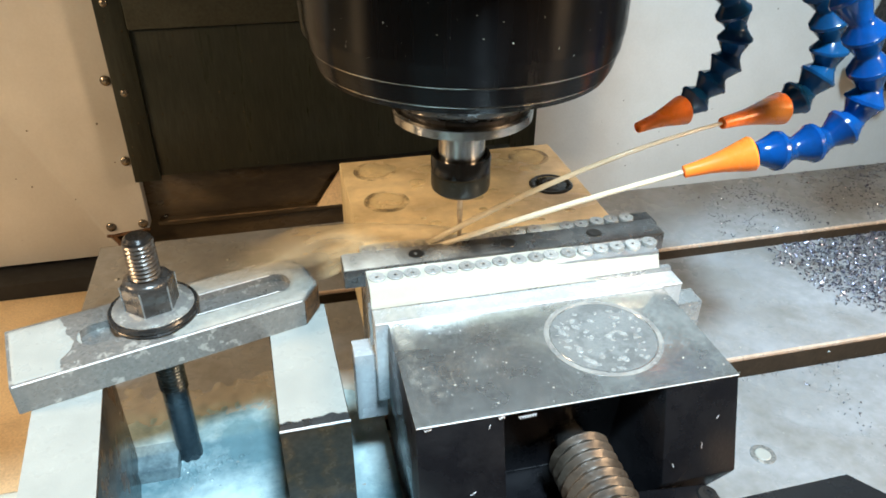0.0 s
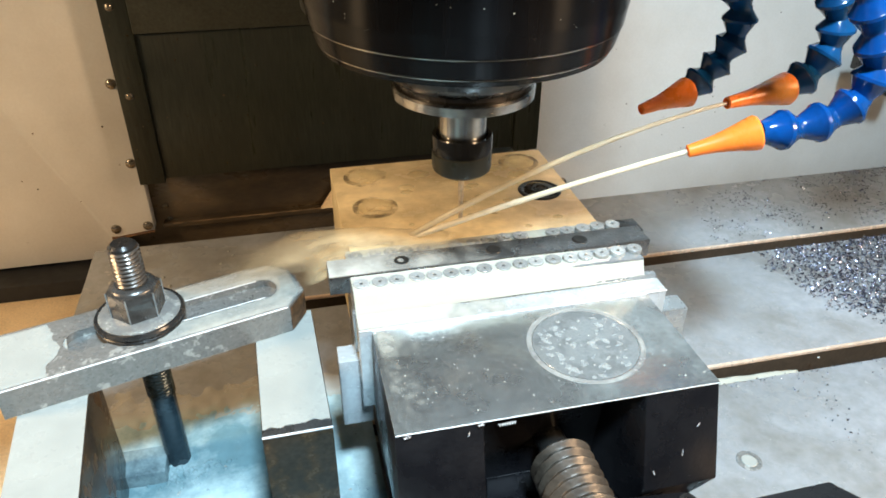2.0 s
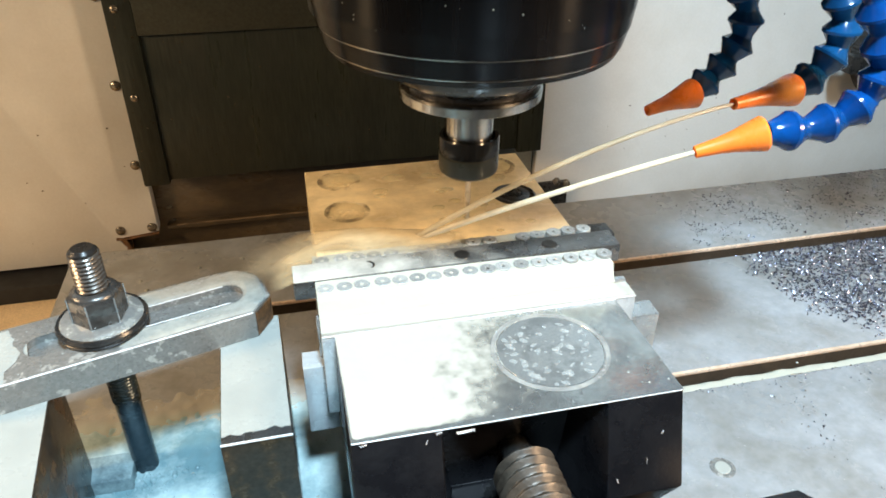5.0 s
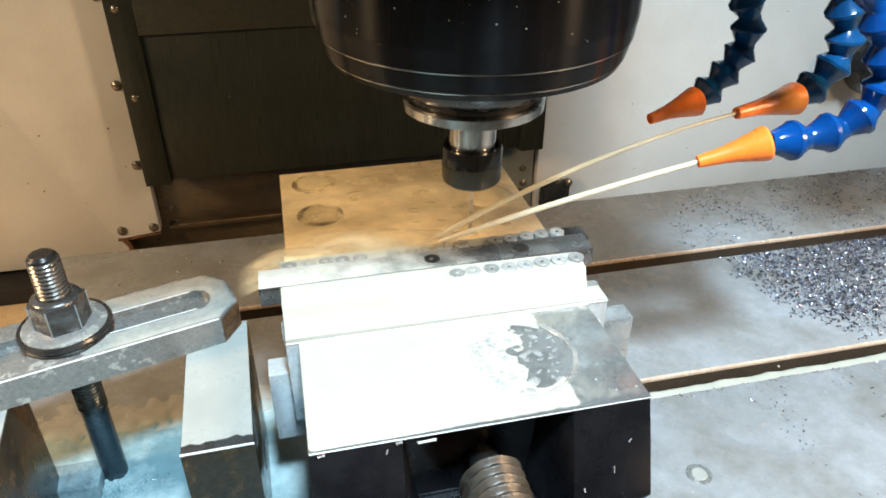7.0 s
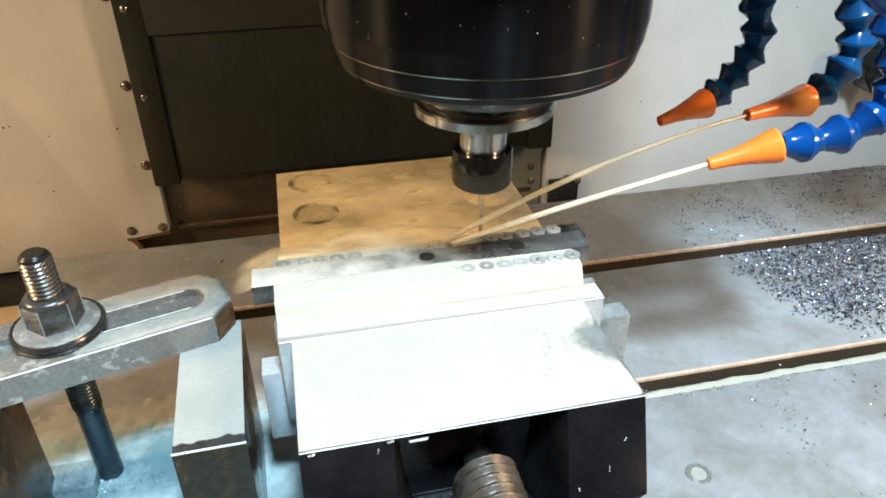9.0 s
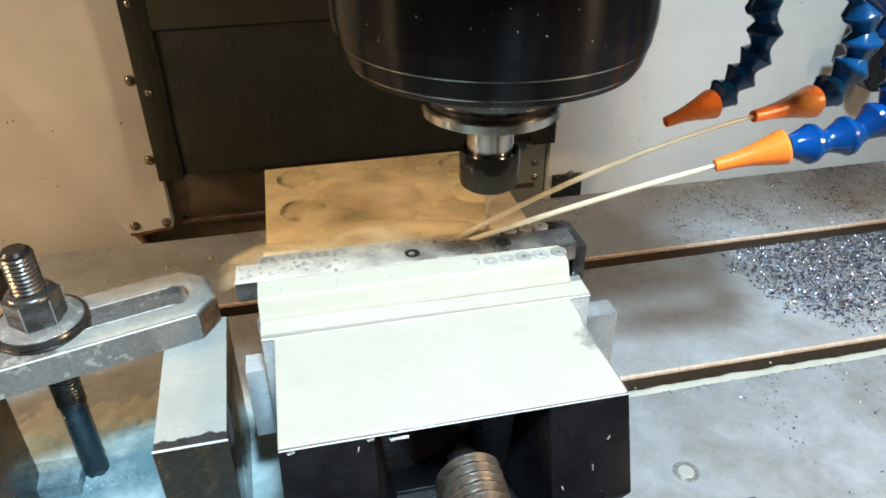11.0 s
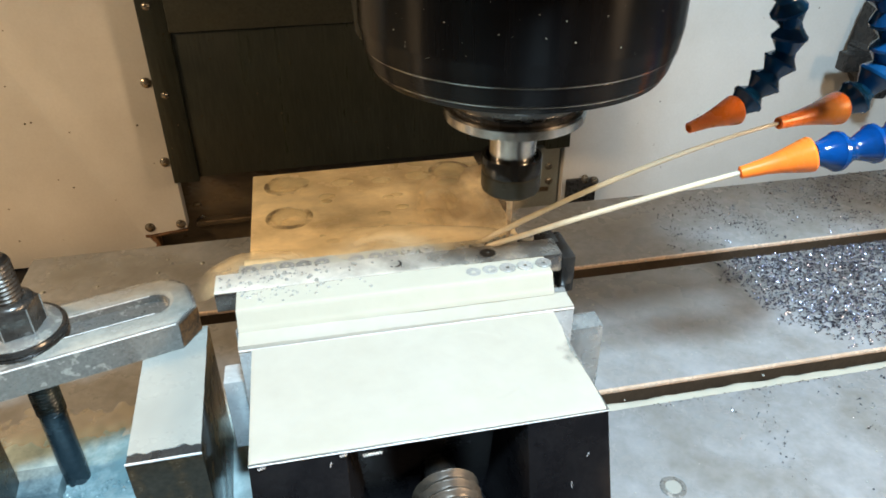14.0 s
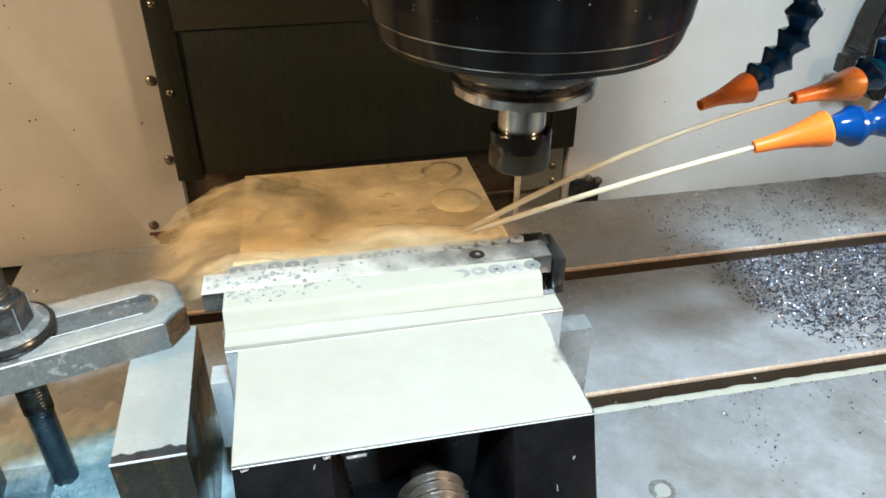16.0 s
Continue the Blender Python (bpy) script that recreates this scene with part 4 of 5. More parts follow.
# coolant wave thrown off the cutter, lying along the back of the bar and spilling over the jaw's end
def wave_height(x, y):
    u = max(0.0, min(1.0, (0.0 - x) / 0.09))
    ridge = math.exp(-((y - 0.128 - 0.005 * u) / (0.006 + 0.006 * u)) ** 2) * min(1.0, max(0.0, (-0.031 - x) / 0.028))
    return 0.1128 + 0.0124 * ridge + 0.0006 * fbm(x * 0.6, y, 90, 17)


wave = single("coolant_wave", sheet(-0.0790, -0.030, 0.1205, 0.156, 70, 48, wave_height, 0.112), PUDDLE, "cream coolant wave washing along behind the bar", "coolant wave", kind="stuff")
ON_TABLE.append(wave)


def swell_height(x, y):
    taper = max(0.0, min(1.0, (0.066 - x) / 0.035))
    ridge = math.exp(-((y - 0.1285) / 0.0065) ** 2)
    return 0.1122 + (0.0098 * ridge + 0.0012 * fbm(x * 0.5, y, 60, 71)) * taper


swell = single("coolant_wave", sheet(-0.0785, 0.066, 0.1212, 0.158, 150, 44, swell_height, 0.1000), PUDDLE, "golden coolant swell standing along the back of the bar", "coolant wave", kind="stuff")


def plume(rows, side=(0, 1, 0), steps=90, seg=40, seed=0.0, lump=0.14, freq=50, lead=0.15, tail=0.3):
    """A flat soft body of spray along rows of (place, half width, half height), thinning out to its rims and ends."""
    bm = bmesh.new()
    wet = bm.verts.layers.float.new("wet")
    knots = np.array([(*p, w, h) for p, w, h in rows])
    knots = np.vstack([2 * knots[0] - knots[1], knots, 2 * knots[-1] - knots[-2]])
    side, n, rings = Vector(side), len(rows) - 1, []
    for k in range(steps + 1):
        u = k / steps
        i = min(int(u * n), n - 1)
        f = u * n - i
        a, b, c, d = knots[i:i + 4]
        q = 0.5 * (2 * b + (c - a) * f + (2 * a - 5 * b + 4 * c - d) * f * f + (3 * b - a - 3 * c + d) * f ** 3)
        p, w, h = Vector(q[:3]), max(q[3], 0.0008), max(q[4], 0.0005)
        along = min(1.0, u / lead) * min(1.0, (1 - u) / tail)
        along = along * along * (3 - 2 * along)
        ring = []
        for j in range(seg):
            t = 2 * math.pi * j / seg
            o = side * (w * math.cos(t)) + Vector((0, 0, h * math.sin(t)))
            v = bm.verts.new(p + o * (1 + lump * noise.fractal((p + o) * freq + Vector((seed, 0, 0)), 1.0, 2.0, 4)))
            v[wet] = along * abs(math.sin(t)) ** 1.5
            ring.append(v)
        rings.append(ring)
    for ra, rb in zip(rings, rings[1:]):
        for j in range(seg):
            bm.faces.new((ra[j], ra[(j + 1) % seg], rb[(j + 1) % seg], rb[j]))
    bm.faces.new(rings[0][::-1])
    bm.faces.new(rings[-1])
    return bm


pour = single("coolant_spill", plume([((-0.040, 0.136, 0.1180), 0.012, 0.0050), ((-0.070, 0.137, 0.1175), 0.015, 0.0050), ((-0.084, 0.138, 0.1160), 0.016, 0.0050), ((-0.096, 0.138, 0.1120), 0.016, 0.0046), ((-0.108, 0.136, 0.1070), 0.012, 0.0030)], seed=0.0), SPRAY, "cream coolant pouring over the jaw end onto the clamp", "coolant spill", kind="stuff")
ON_TABLE.append(pour)
spray = single("coolant_spray", plume([((SX + 0.004, SY + 0.004, 0.1262), 0.005, 0.0022), ((SX - 0.020, SY + 0.008, 0.1266), 0.010, 0.0040), ((SX - 0.050, SY + 0.011, 0.1258), 0.014, 0.0056), ((SX - 0.080, SY + 0.016, 0.1235), 0.018, 0.0060), ((SX - 0.110, SY + 0.020, 0.1170), 0.018, 0.0050), ((SX - 0.140, SY + 0.024, 0.1090), 0.012, 0.0030)], seed=4.0, tail=0.62), SPRAY, "cream coolant spraying away from the cutter", "coolant spray", kind="stuff")
splash = single("coolant_splash", plume([((-0.010, 0.195, 0.108), 0.014, 0.007), ((-0.045, 0.200, 0.114), 0.038, 0.008), ((-0.080, 0.200, 0.114), 0.050, 0.011), ((-0.105, 0.194, 0.108), 0.050, 0.012), ((-0.127, 0.188, 0.098), 0.040, 0.011), ((-0.150, 0.184, 0.086), 0.018, 0.006)], steps=120, seg=56, seed=9.0, lead=0.25, tail=0.5), SPRAY, "cream coolant billowing over the end of the fixed jaw", "coolant splash", kind="stuff")
fan = single("coolant_splash", plume([((-0.006, 0.138, 0.1140), 0.010, 0.0030), ((-0.014, 0.165, 0.1145), 0.026, 0.0040), ((-0.010, 0.195, 0.1150), 0.038, 0.0055), ((-0.002, 0.225, 0.1150), 0.036, 0.0060), ((0.004, 0.252, 0.1130), 0.016, 0.0040)], side=(1, 0, 0), seed=15.0, lump=0.2, lead=0.2), STREAK, "cream coolant thrown up over the fixed jaw by the cutter", "coolant splash", kind="stuff")
for soft in (pour, spray, splash, fan):
    if "sharp_edge" in soft.data.attributes:
        soft.data.attributes.remove(soft.data.attributes["sharp_edge"])
lid = single("coolant_blobs", lathe([(0, 0.0022), (0.004, 0.0020), (0.0075, 0.0016), (0.0115, 0.0011), (0.0148, 0.0006), (0.0160, -0.0003), (0.009, -0.0030), (0, -0.0030)], Matrix.Translation((0.0578, 0.1985, 0.1130)), 36), PUDDLE, "golden coolant dome drowning a bolt head", "puddles", kind="stuff")

# pool on the table, left of the vise
pool = single("coolant_pool", sheet(-0.2805, -0.0735, -0.155, 0.178, 160, 190, lambda x, y: 0.0016 + 0.0009 * fbm(x, y, 45, 23) + 0.0005 * fbm(x, y, 210, 24) - 0.0045 * max(0, (y - 0.138) / 0.04) ** 1.5 - 0.003 * max(0, (-0.262 - x) / 0.018), -0.0045), FOAM, "teal milky coolant pool with foam on the table", "coolant pool", kind="stuff")
ON_TABLE.append(pool)
shallows = single("coolant_pool", sheet(-0.2800, -0.0740, -0.150, 0.215, 110, 130, lambda x, y: 0.0010 + 0.0009 * fbm(x, y, 45, 23) + 0.0007 * fbm(x, y, 120, 25) - 0.0035 * max(0, (y - 0.160) / 0.04) ** 1.3 - 0.003 * max(0, (-0.262 - x) / 0.018), -0.0045), HAZE, "thin cloudy margin of the coolant pool", "coolant pool", kind="stuff")
ON_TABLE.append(shallows)
slot_flow = single("coolant_flow", sheet(-0.30, 0.16, 0.1042, 0.1150, 200, 10, lambda x, y: -0.0012 + 0.0008 * fbm(x, y, 60, 27) - 0.006 * max(0, (y - 0.1085 - 0.0015 * fbm(x, 0, 40, 29)) / 0.0065) ** 2 - 0.004 * max(0, (x - 0.10) / 0.06) ** 2, -0.0390), MILK, "milky coolant running along the table slot", "coolant flow", kind="stuff")

# chips
def chips():
    rnd = random.Random(11)
    verts, faces = [], []

    def put(x, y, size):
        a, b, c = rnd.uniform(0, 6.28), rnd.uniform(-0.9, 0.9), rnd.uniform(-0.5, 0.5)
        m = Matrix.Translation((x, y, rnd.uniform(0.0003, 0.0003 + size * 0.5))) @ Euler((b, c, a)).to_matrix().to_4x4()
        w, l, h = size * rnd.uniform(0.3, 0.6), size, size * rnd.uniform(0.15, 0.45)
        k = len(verts)
        for p in ((-l / 2, -w / 2, 0), (0, -w / 2, h), (l / 2, -w / 2, 0), (l / 2, w / 2, 0), (0, w / 2, h), (-l / 2, w / 2, 0)):
            q = m @ Vector(p)
            verts.append((q.x, q.y, max(0.0002, q.z)))
        faces.extend(((k, k + 1, k + 4, k + 5), (k + 1, k + 2, k + 3, k + 4)))
    n = 0
    while n < 11500:
        x, y = rnd.uniform(0.27, 0.56), rnd.uniform(0.126, 0.2505)
        lim = 0.283 + 0.012 * (0.249 - y) / 0.1 + 0.012 * fbm(x, y, 60, 2) + 0.03 * max(0, 0.165 - y) / 0.04
        d = x - lim
        if d > 0 and rnd.random() < min(1.0, 0.30 + d * 22) * (1.0 if y > 0.15 else 0.35):
            put(x, y, rnd.uniform(0.0009, 0.0026))
            n += 1
    for _ in range(4200):
        x, y = rnd.uniform(0.26, 0.60), rnd.uniform(0.27, 0.374)
        if fbm(x, y, 22, 6) + (x - 0.33) * 2.2 > rnd.uniform(-0.2, 0.5):
            put(x, y, rnd.uniform(0.0007, 0.0022))
    for _ in range(900):
        x, y = rnd.uniform(0.20, 0.38), rnd.uniform(-0.02, 0.102)
        if fbm(x, y, 25, 7) > rnd.uniform(-0.1, 0.7):
            put(x, y, rnd.uniform(0.0005, 0.0016))
    for _ in range(1500):
        x, y = rnd.uniform(0.28, 0.46), rnd.uniform(0.02, 0.103)
        if x - 0.335 + 0.05 * fbm(x, y, 40, 8) > rnd.uniform(0.0, 0.06):
            put(x, y, rnd.uniform(0.0007, 0.0020))
    for _ in range(160):
        put(rnd.uniform(0.16, 0.6), 0.1030 - abs(rnd.gauss(0, 0.0012)), rnd.uniform(0.0006, 0.0016))
    me = bpy.data.meshes.new("chip_pile")
    me.from_pydata(verts, [], faces)
    me.materials.append(CHIP)
    ob = new("chip_pile", me)
    BASE[ob] = Vector((0, 0, 0))
    return tagged(ob, "drift of fine bluish steel chips on the table", "metal chips", kind="stuff")


ON_TABLE.append(chips())

def bubbles(name, count, centre, spread, z, sizes, seed, label, material=None, reach=(0.0895, 0.1030), end=-0.0805):
    rnd = random.Random(seed)
    bm = bmesh.new()
    for _ in range(count):
        r = rnd.uniform(*sizes) * rnd.uniform(0.5, 1.0)
        x, y = centre[0] + rnd.gauss(0, spread[0]), centre[1] + rnd.gauss(0, spread[1])
        if z > 0.1 and not (reach[0] < y < reach[1] and x > end):
            continue
        lathe([(0, r), (r * 0.5, r * 0.87), (r * 0.87, r * 0.5), (r, 0)], Matrix.Translation((x, y, z)), 10, bm)
    return single(name, bm, material or FOAM, label, "foam", kind="stuff")


ON_TABLE.append(bubbles("foam", 130, (SXY[0] + 0.006, SXY[1] - 0.012, 0), (0.010, 0.005), 0.0012, (0.0006, 0.0022), 5, "foam bubbles round the foot of the stud"))
ON_TABLE.append(bubbles("foam", 260, (-0.152, 0.060, 0), (0.022, 0.030), 0.0012, (0.0003, 0.0011), 6, "fine foam floating on the pool"))
ON_TABLE.append(bubbles("foam", 120, (-0.088, 0.030, 0), (0.006, 0.040), 0.0012, (0.0003, 0.0012), 7, "fine foam floating on the pool"))
head_foam = bubbles("foam", 130, (-0.066, 0.1010, 0), (0.020, 0.0060), 0.1240, (0.0003, 0.0012), 8, "foam bubbles gathering on the end of the workpiece", BUBBLE)
bar_foam = bubbles("foam", 130, (-0.074, 0.1115, 0), (0.020, 0.005), 0.1252, (0.0003, 0.0013), 9, "foam bubbles gathering on the end of the bar", BUBBLE, (0.1036, 0.1195), -0.0915)

# small fittings on the back wall
rusty = thing("corner_bracket", (-0.295, YW, -0.135), "rusty corner lip under two panel screws", "bracket")
part("lip", upright([(-0.3235, -0.1330), (-0.3235, -0.1360), (-0.313, -0.1365), (-0.296, -0.1345), (-0.272, -0.1325), (-0.272, -0.1300), (-0.296, -0.1322), (-0.311, -0.1345)], YW - 0.0030, YW + 0.012, 0.0004), RUST, rusty)
part("tab", upright([(-0.3185, -0.1365), (-0.3125, -0.1365), (-0.3085, -0.143), (-0.3075, -0.152), (-0.3150, -0.153), (-0.3130, -0.147)], YW - 0.0025, YW + 0.012, 0.0004), RUST, rusty)
right = thing("cover_bracket", (0.25, YW, -0.12), "small black bracket with screws beside the way cover", "bracket")
part("plate", box(0.232, 0.275, YW - 0.010, YW - 0.002, -0.150, -0.112, 0.002), OXIDE, right)
for bx, bz in ((0.258, -0.112), (0.272, -0.116)):
    part("screw", dome_screw((bx, YW - 0.010, bz), 0.0055), SCREW, right)
for bx, bz in ((0.2105, -0.0965), (0.2120, -0.1190)):
    part("screw", dome_screw((bx, YW + 0.010, bz), 0.0052), SCREW, cover)

# dark cable carrier behind the far end of the table
carrier = thing("cable_carrier", (0.68, 0.60, -0.02), "black cable carrier hanging behind the far end of the table", "cable carrier")
bm = bmesh.new()
outline = [(0.728, -0.013), (0.712, -0.012), (0.700, -0.002), (0.688, 0.015), (0.684, 0.040), (0.676, 0.053), (0.681, 0.058), (0.684, 0.10), (0.700, 0.16), (0.80, 0.30), (0.84, 0.28), (0.75, 0.15), (0.735, 0.08)]
lo = [bm.verts.new((x, 0.585, z)) for x, z in outline]
hi = [bm.verts.new((x, 0.625, z)) for x, z in outline]
bm.faces.new(lo)
bm.faces.new(hi[::-1])
for i in range(len(lo)):
    j = (i + 1) % len(lo)
    bm.faces.new((lo[i], hi[i], hi[j], lo[j]))
bmesh.ops.bevel(bm, geom=list(bm.edges), offset=0.002, segments=2, affect="EDGES")
part("chain", bm, OXIDE, carrier)
part("end_clip", box(0.647, 0.690, 0.580, 0.600, 0.030, 0.054, 0.002), OXIDE, carrier, "black end clip")
ON_TABLE.append(carrier)

# droplets and flecks
def flecks(name, places, material, label, category):
    bm = bmesh.new()
    for p, nrm, r in places:
        m = Matrix.Translation(p) @ Vector(nrm).to_track_quat("Z", "Y").to_matrix().to_4x4()
        lathe([(0, r * 0.5), (r * 0.7, r * 0.35), (r, 0)], m, 8, bm)
    return single(name, bm, material, label, category, kind="stuff")


rnd = random.Random(33)
blobs = [((-0.050, 0.246), 0.009), ((-0.018, 0.240), 0.007), ((0.008, 0.238), 0.006), ((0.034, 0.240), 0.008), ((0.052, 0.226), 0.007), ((0.058, 0.206), 0.010), ((-0.030, 0.222), 0.005), ((0.015, 0.215), 0.004)]
blobs += [((rnd.uniform(-0.07, 0.07), rnd.uniform(0.14, 0.255)), rnd.uniform(0.0015, 0.004)) for _ in range(14)]
bm = bmesh.new()
for (bx, by), r in blobs:
    lathe([(0, 0.0006), (r * 0.4, 0.00052), (r * 0.75, 0.0003), (r, -0.0002)], Matrix.Translation((bx, by, 0.113)) @ Matrix.Diagonal((1.25, 0.9, 1, 1)), 28, bm)
ON_TABLE.append(single("coolant_blobs", bm, BLOB, "yellowish blobs of coolant standing on the fixed jaw", "puddles", kind="stuff"))
rnd = random.Random(27)
bm = bmesh.new()
for _ in range(95):
    a, q = rnd.uniform(0, 2 * math.pi), 0.0245 * math.sqrt(rnd.random())
    r = 0.0005 + 0.0013 * rnd.random() ** 2
    lathe([(0, 0.00035), (r * 0.6, 0.00028), (r * 0.9, 0.00012), (r, -0.0001)], Matrix.Translation((0.0257 + q * math.cos(a), 0.039 + q * math.sin(a), ZV + 0.0002)) @ pose(0, 0, 0, 0, 0, rnd.uniform(-60, 60)) @ Matrix.Diagonal((rnd.uniform(1.0, 2.2), 1, 1, 1)), 14, bm)
ON_TABLE.append(single("coolant_drops", bm, DROP, "pale coolant drops standing on the disc of the jaw", "droplets", kind="stuff"))
rnd = random.Random(21)
drops = []
for _ in range(120):
    a, z = rnd.uniform(math.pi * 1.02, math.pi * 1.98), rnd.uniform(0.248, 0.33)
    drops.append(((SX + 0.0752 * math.cos(a), SY + 0.0752 * math.sin(a), z), (math.cos(a), math.sin(a), 0), 0.00009 + 0.00030 * rnd.random() ** 3))
ON_HEAD.append(flecks("coolant_drops", drops, MILK, "small pale coolant drops on the black spindle", "droplets"))
specks = []
for _ in range(150):
    specks.append(((rnd.uniform(-0.070, 0.073), rnd.uniform(0.002, 0.069), ZV), (0, 0, 1), 0.00018 + 0.00045 * rnd.random() ** 3))
for _ in range(420):
    specks.append(((rnd.uniform(0.085, 0.45), rnd.uniform(-0.06, 0.37), 0.0), (0, 0, 1), 0.0002 + 0.0009 * rnd.random() ** 4))
for _ in range(12):
    specks.append(((rnd.uniform(-0.27, -0.09), rnd.uniform(0.272, 0.370), 0.0), (0, 0, 1), rnd.uniform(0.0006, 0.0022)))
for _ in range(14):
    zz = rnd.uniform(0.066, 0.106) if rnd.random() < 0.4 else rnd.uniform(0.098, 0.107)
    specks.append(((rnd.choice((rnd.uniform(-0.074, -0.040), rnd.uniform(0.042, 0.074))), -0.013 * (0.1082 - zz) / 0.046, zz), (0, -1, 0.28), 0.00015 + 0.00045 * rnd.random() ** 2))
for _ in range(40):
    specks.append(((*on_clamp(rnd.uniform(0.004, L - 0.004), rnd.uniform(0.003, WD - 0.003)), CZ), (0, 0, 1), 0.0002 + 0.0006 * rnd.random() ** 3))
ON_TABLE.append(flecks("coolant_specks", specks, BLOCK, "pale dried coolant specks on vise, clamp and table", "specks"))
spots = [((rnd.uniform(-0.62, -0.29), YW, rnd.uniform(-0.15, 0.30)), (0, -1, 0), rnd.uniform(0.0004, 0.0013)) for _ in range(60)]
spots += [((rnd.uniform(0.29, 0.75), YW, rnd.uniform(-0.12, 0.25)), (0, -1, 0), rnd.uniform(0.0004, 0.0012)) for _ in range(40)]
drips = [((rnd.uniform(-0.235, 0.18), YC, rnd.uniform(-0.038, 0.125)), (0, -1, 0), 0.0003 + 0.0009 * rnd.random() ** 3) for _ in range(260)]
drips += [((rnd.uniform(-0.264, -0.242), YC - 0.004, rnd.uniform(-0.040, 0.20)), (0, -1, 0), 0.0003 + 0.0008 * rnd.random() ** 3) for _ in range(50)]
flecks("cover_flecks", drips, BLOCK_SIDE, "brown and pale coolant spots dried on the way cover", "specks")
flecks("wall_flecks", spots, SCREW, "dark specks of oil and chips stuck to the panels", "specks")

# curls and slivers of swarf caught on the front of the vise
def curl(bm, a, b, r, wire, turns):
    m, n, seg = towards(a, b), int(turns * 10), 5
    ln = (Vector(b) - Vector(a)).length
    rings = []
    for k in range(n + 1):
        t = 2 * math.pi * turns * k / n
        c = Vector((r * math.cos(t), r * math.sin(t), ln * k / n))
        out, up = Vector((math.cos(t), math.sin(t), 0)), Vector((0, 0, 1))
        rings.append([bm.verts.new(m @ (c + out * (wire * math.cos(2 * math.pi * j / seg)) + up * (wire * math.sin(2 * math.pi * j / seg)))) for j in range(seg)])
    for ra, rb in zip(rings, rings[1:]):
        for j in range(seg):
            bm.faces.new((ra[j], ra[(j + 1) % seg], rb[(j + 1) % seg], rb[j]))


bm = bmesh.new()
curl(bm, (-0.0308, -0.0014, 0.1098), (-0.0228, -0.0014, 0.1102), 0.0006, 0.00022, 7)
curl(bm, (-0.0400, -0.0012, 0.1112), (-0.0372, -0.0012, 0.1118), 0.0005, 0.0002, 3)
curl(bm, (-0.0725, -0.0012, 0.1110), (-0.0695, -0.0012, 0.1118), 0.0005, 0.0002, 3)
curl(bm, (0.0160, 0.0205, 0.1005), (0.0182, 0.0205, 0.1018), 0.0006, 0.0002, 1.5)
rnd = random.Random(52)
for px, pz, ang, ln in ((-0.0440, 0.1075, 80, 0.003), (-0.0225, 0.1035, 60, 0.0032), (0.0205, 0.1060, 30, 0.0022), (0.0222, 0.1068, 20, 0.0018), (0.0585, 0.0800, 95, 0.0042), (0.0660, 0.0930, 70, 0.0022), (-0.0525, 0.0770, 40, 0.0030), (0.0440, 0.0720, 110, 0.0028)):
    py = 0.0212 if -0.036 < px < 0.036 else -0.0135 * (0.1110 - pz) / 0.049 - 0.0006
    dx, dz = ln / 2 * math.cos(radians(ang)), ln / 2 * math.sin(radians(ang))
    curl(bm, (px - dx, py, pz - dz), (px + dx, py, pz + dz), 0.00018, 0.00022, 2)
ON_TABLE.append(single("swarf", bm, SWARF, "bright curls of swarf caught on the front of the vise", "swarf", kind="stuff"))

# ---------------------------------------------------------------- movement
RAISES = (-1.35, 0.2, 1.7, 3.3, 4.85, 6.4, 7.98, 9.55, 11.12, 12.7, 14.25, 15.8)
LIFT = ((0.0, 0.0002), (0.1, 0.0110), (0.2, 0.0148), (0.32, 0.0146), (0.42, 0.0108), (0.6, 0.0086), (0.8, 0.0060), (1.05, 0.0036), (1.3, 0.0006))
STEPS = ((0.45, 0.68, 0.0108), (2.02, 2.24, 0.0003), (3.56, 3.76, -0.0114), (5.15, 5.38, -0.0213), (6.62, 6.82, -0.0302), (8.22, 8.40, -0.0390),
         (9.80, 10.02, -0.0508), (11.30, 11.48, -0.0625), (12.98, 13.16, -0.0715), (14.56, 14.76, -0.0810))


def table_rows():
    rows, x = [(0.0, 0.0195)], 0.0195
    for a, b, nx in STEPS:
        rows += [(a, x), (b, nx)]
        x = nx
    return rows + [(16.0, x)]


def head_rows():
    rows = [(r + dt, z) for r in RAISES for dt, z in LIFT if 0.02 < r + dt < 15.98]
    return [(0.0, 0.0)] + rows + [(16.0, 0.0148)]


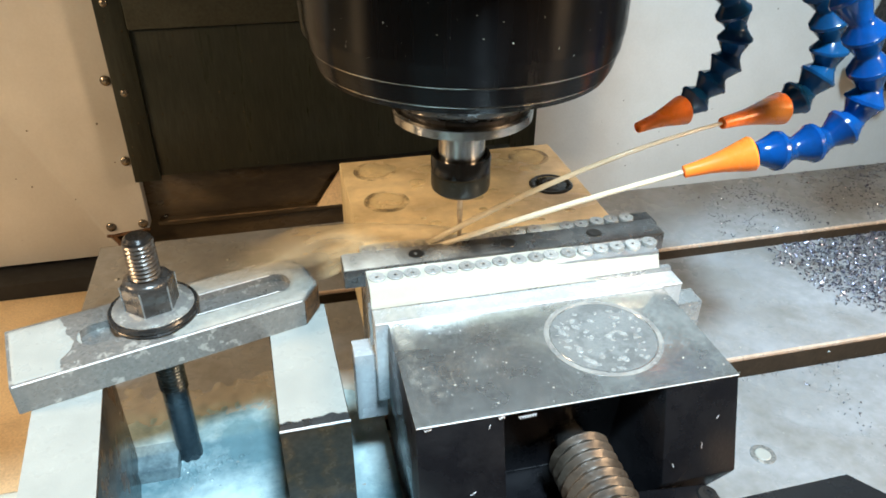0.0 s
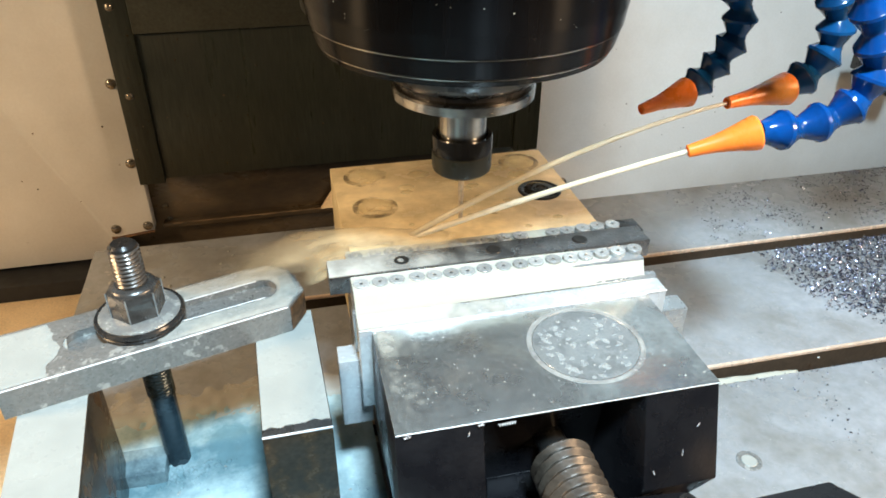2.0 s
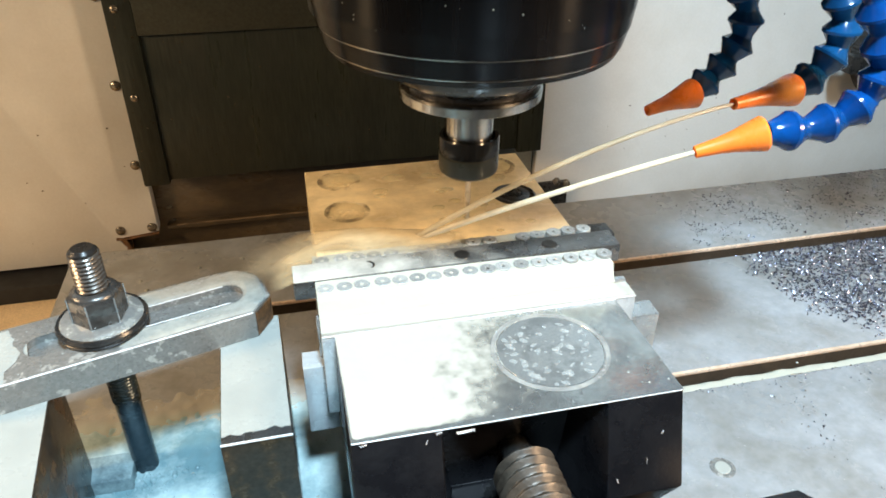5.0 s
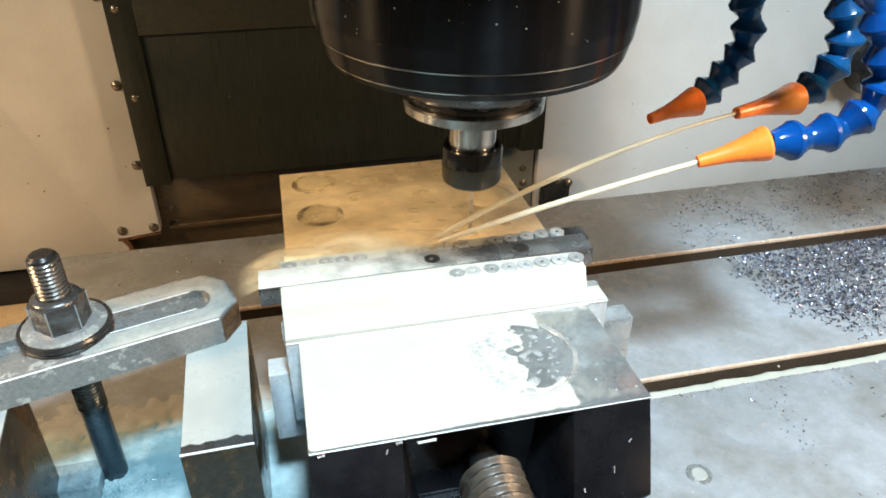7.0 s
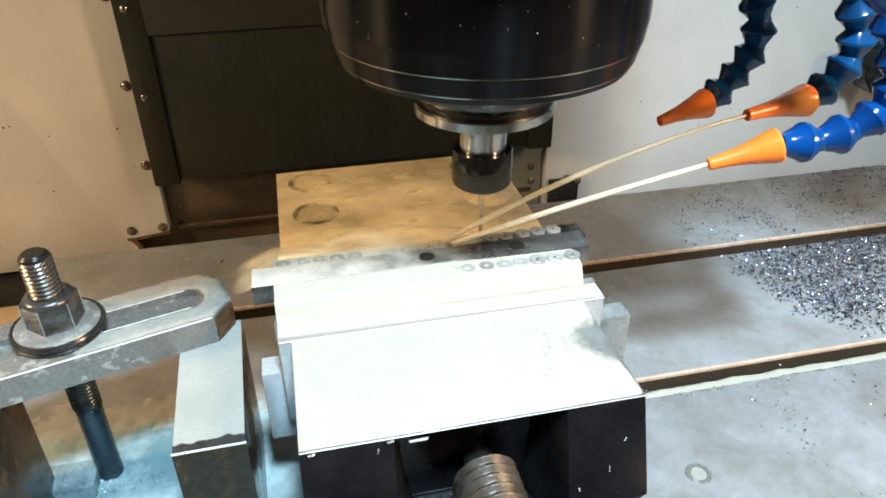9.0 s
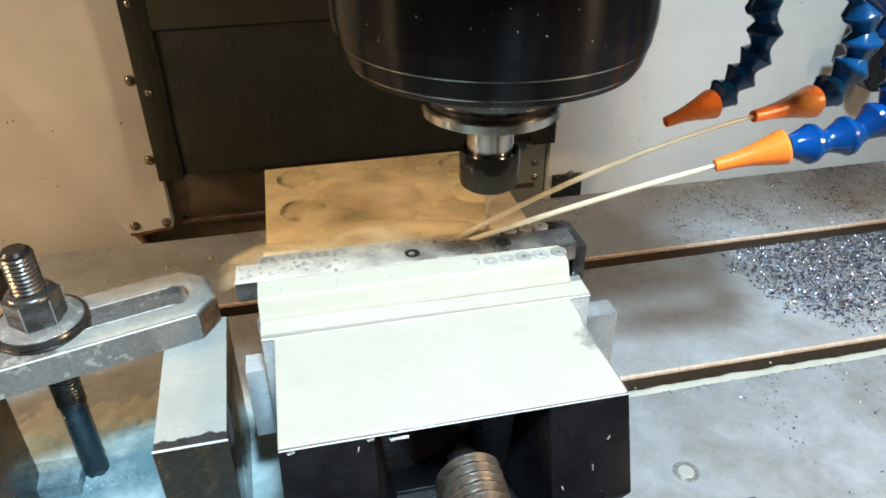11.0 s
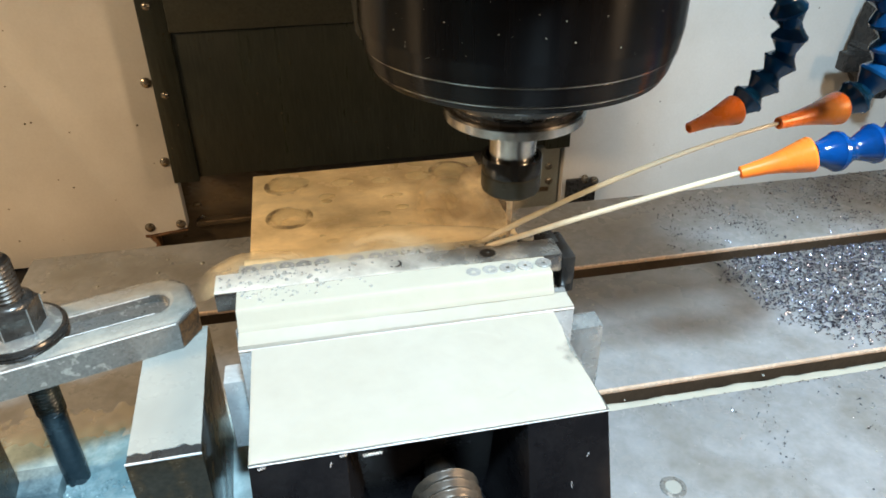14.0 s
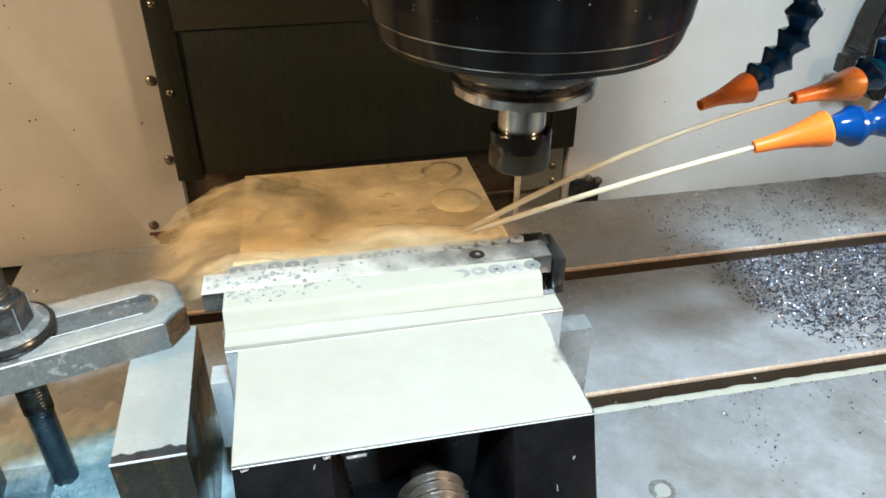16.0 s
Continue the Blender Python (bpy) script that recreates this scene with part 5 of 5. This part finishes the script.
def motions():
    tr, hr = table_rows(), head_rows()
    for ob in ON_TABLE:
        walk(ob, [(t, Matrix.Translation(BASE[ob] + Vector((x, 0.0017, 0)))) for t, x in tr])
    for ob in ON_HEAD:
        walk(ob, [(t, Matrix.Translation(BASE[ob] + Vector((0, 0, z)))) for t, z in hr])
    def flood(ob, level, dy=0.0):
        ts = sorted({t for t, _ in tr} | {t for t, _ in level})
        rows = []
        for t in ts:
            a = float(np.interp(t, *zip(*level)))
            rows.append((t, Matrix.Translation((float(np.interp(t, *zip(*tr))), 0.0017 - dy * a, a))))
        walk(ob, rows)
    flood(film, LEVEL)
    flood(film_b, ((0.0, 0.0), (1.0, 0.0002), (3.0, 0.0008), (4.2, 0.0014), (6.3, 0.0021), (16.0, 0.0024)))
    flood(film_c, ((0.0, 0.0), (1.5, 0.0001), (3.0, 0.0004), (4.2, 0.0006), (6.5, 0.0010), (9.2, 0.0015), (11.3, 0.0017), (16.0, 0.0018)), 1.0)
    flood(film_d, ((0.0, 0.00030), (4.0, 0.00048), (7.0, 0.00065), (9.0, 0.00060), (12.5, 0.00080), (16.0, 0.00090)), 1.0)
    creep = ((0.0, -0.0110), (9.2, -0.0105), (11.3, 0.0), (16.0, 0.0012))
    ts = sorted({t for t, _ in tr} | {t for t, _ in creep})
    walk(stop, [(t, Matrix.Translation((float(np.interp(t, *zip(*tr))) + float(np.interp(t, *zip(*creep))), 0.0017, 0))) for t in ts])
    surge = ((0.0, 0.075, -0.045), (10.6, 0.075, -0.045), (11.1, 0.050, 0.0), (11.55, 0.056, 0.0), (11.85, 0.075, -0.045), (12.6, 0.075, -0.045), (12.85, 0.054, 0.0), (13.1, 0.056, 0.0),
             (13.35, 0.075, -0.045), (14.15, 0.075, -0.045), (14.4, 0.036, 0.0), (14.6, 0.034, 0.0), (14.9, 0.075, -0.045), (15.7, 0.075, -0.045), (15.92, 0.006, 0.0), (16.0, 0.0, 0.0))
    st, sx, sz = zip(*surge)
    ts = sorted({t for t, _ in tr} | set(st))
    walk(splash, [(t, Matrix.Translation((float(np.interp(t, *zip(*tr))) + float(np.interp(t, st, sx)), 0.0017, float(np.interp(t, st, sz))))) for t in ts])
    flood(lid, ((0.0, -0.0040), (4.3, -0.0040), (6.2, 0.0003), (16.0, 0.0004)))
    throw = [(0.0, -0.045), (11.9, -0.045)]
    for r in (12.7, 14.25, 15.8):
        throw += [(r - 0.75, -0.045), (r - 0.40, 0.0), (r - 0.12, 0.0), (r + 0.1, -0.045)]
    walk(fan, [(t, Matrix.Translation((0, 0.0017, z))) for t, z in throw + [(16.0, -0.045)]])
    flood(swell, ((0.0, -0.011), (6.0, -0.011), (8.0, -0.006), (11.3, 0.0), (16.0, 0.0008)))
    flood(bar_foam, ((0.0, -0.004), (6.0, -0.003), (9.0, 0.0006), (11.3, 0.0019), (16.0, 0.0023)))
    flood(head_foam, ((0.0, -0.004), (9.0, -0.003), (11.3, 0.0021), (16.0, 0.0027)))
    run = ((0.0, 0.0), (1.5, 0.02), (2.3, 0.10), (3.5, 0.30), (4.2, 0.36), (16.0, 0.40))
    ts = sorted({t for t, _ in tr} | {t for t, _ in run})
    walk(slot_flow, [(t, Matrix.Translation((float(np.interp(t, *zip(*tr))) + float(np.interp(t, *zip(*run))), 0.0017, 0))) for t in ts])


motions()
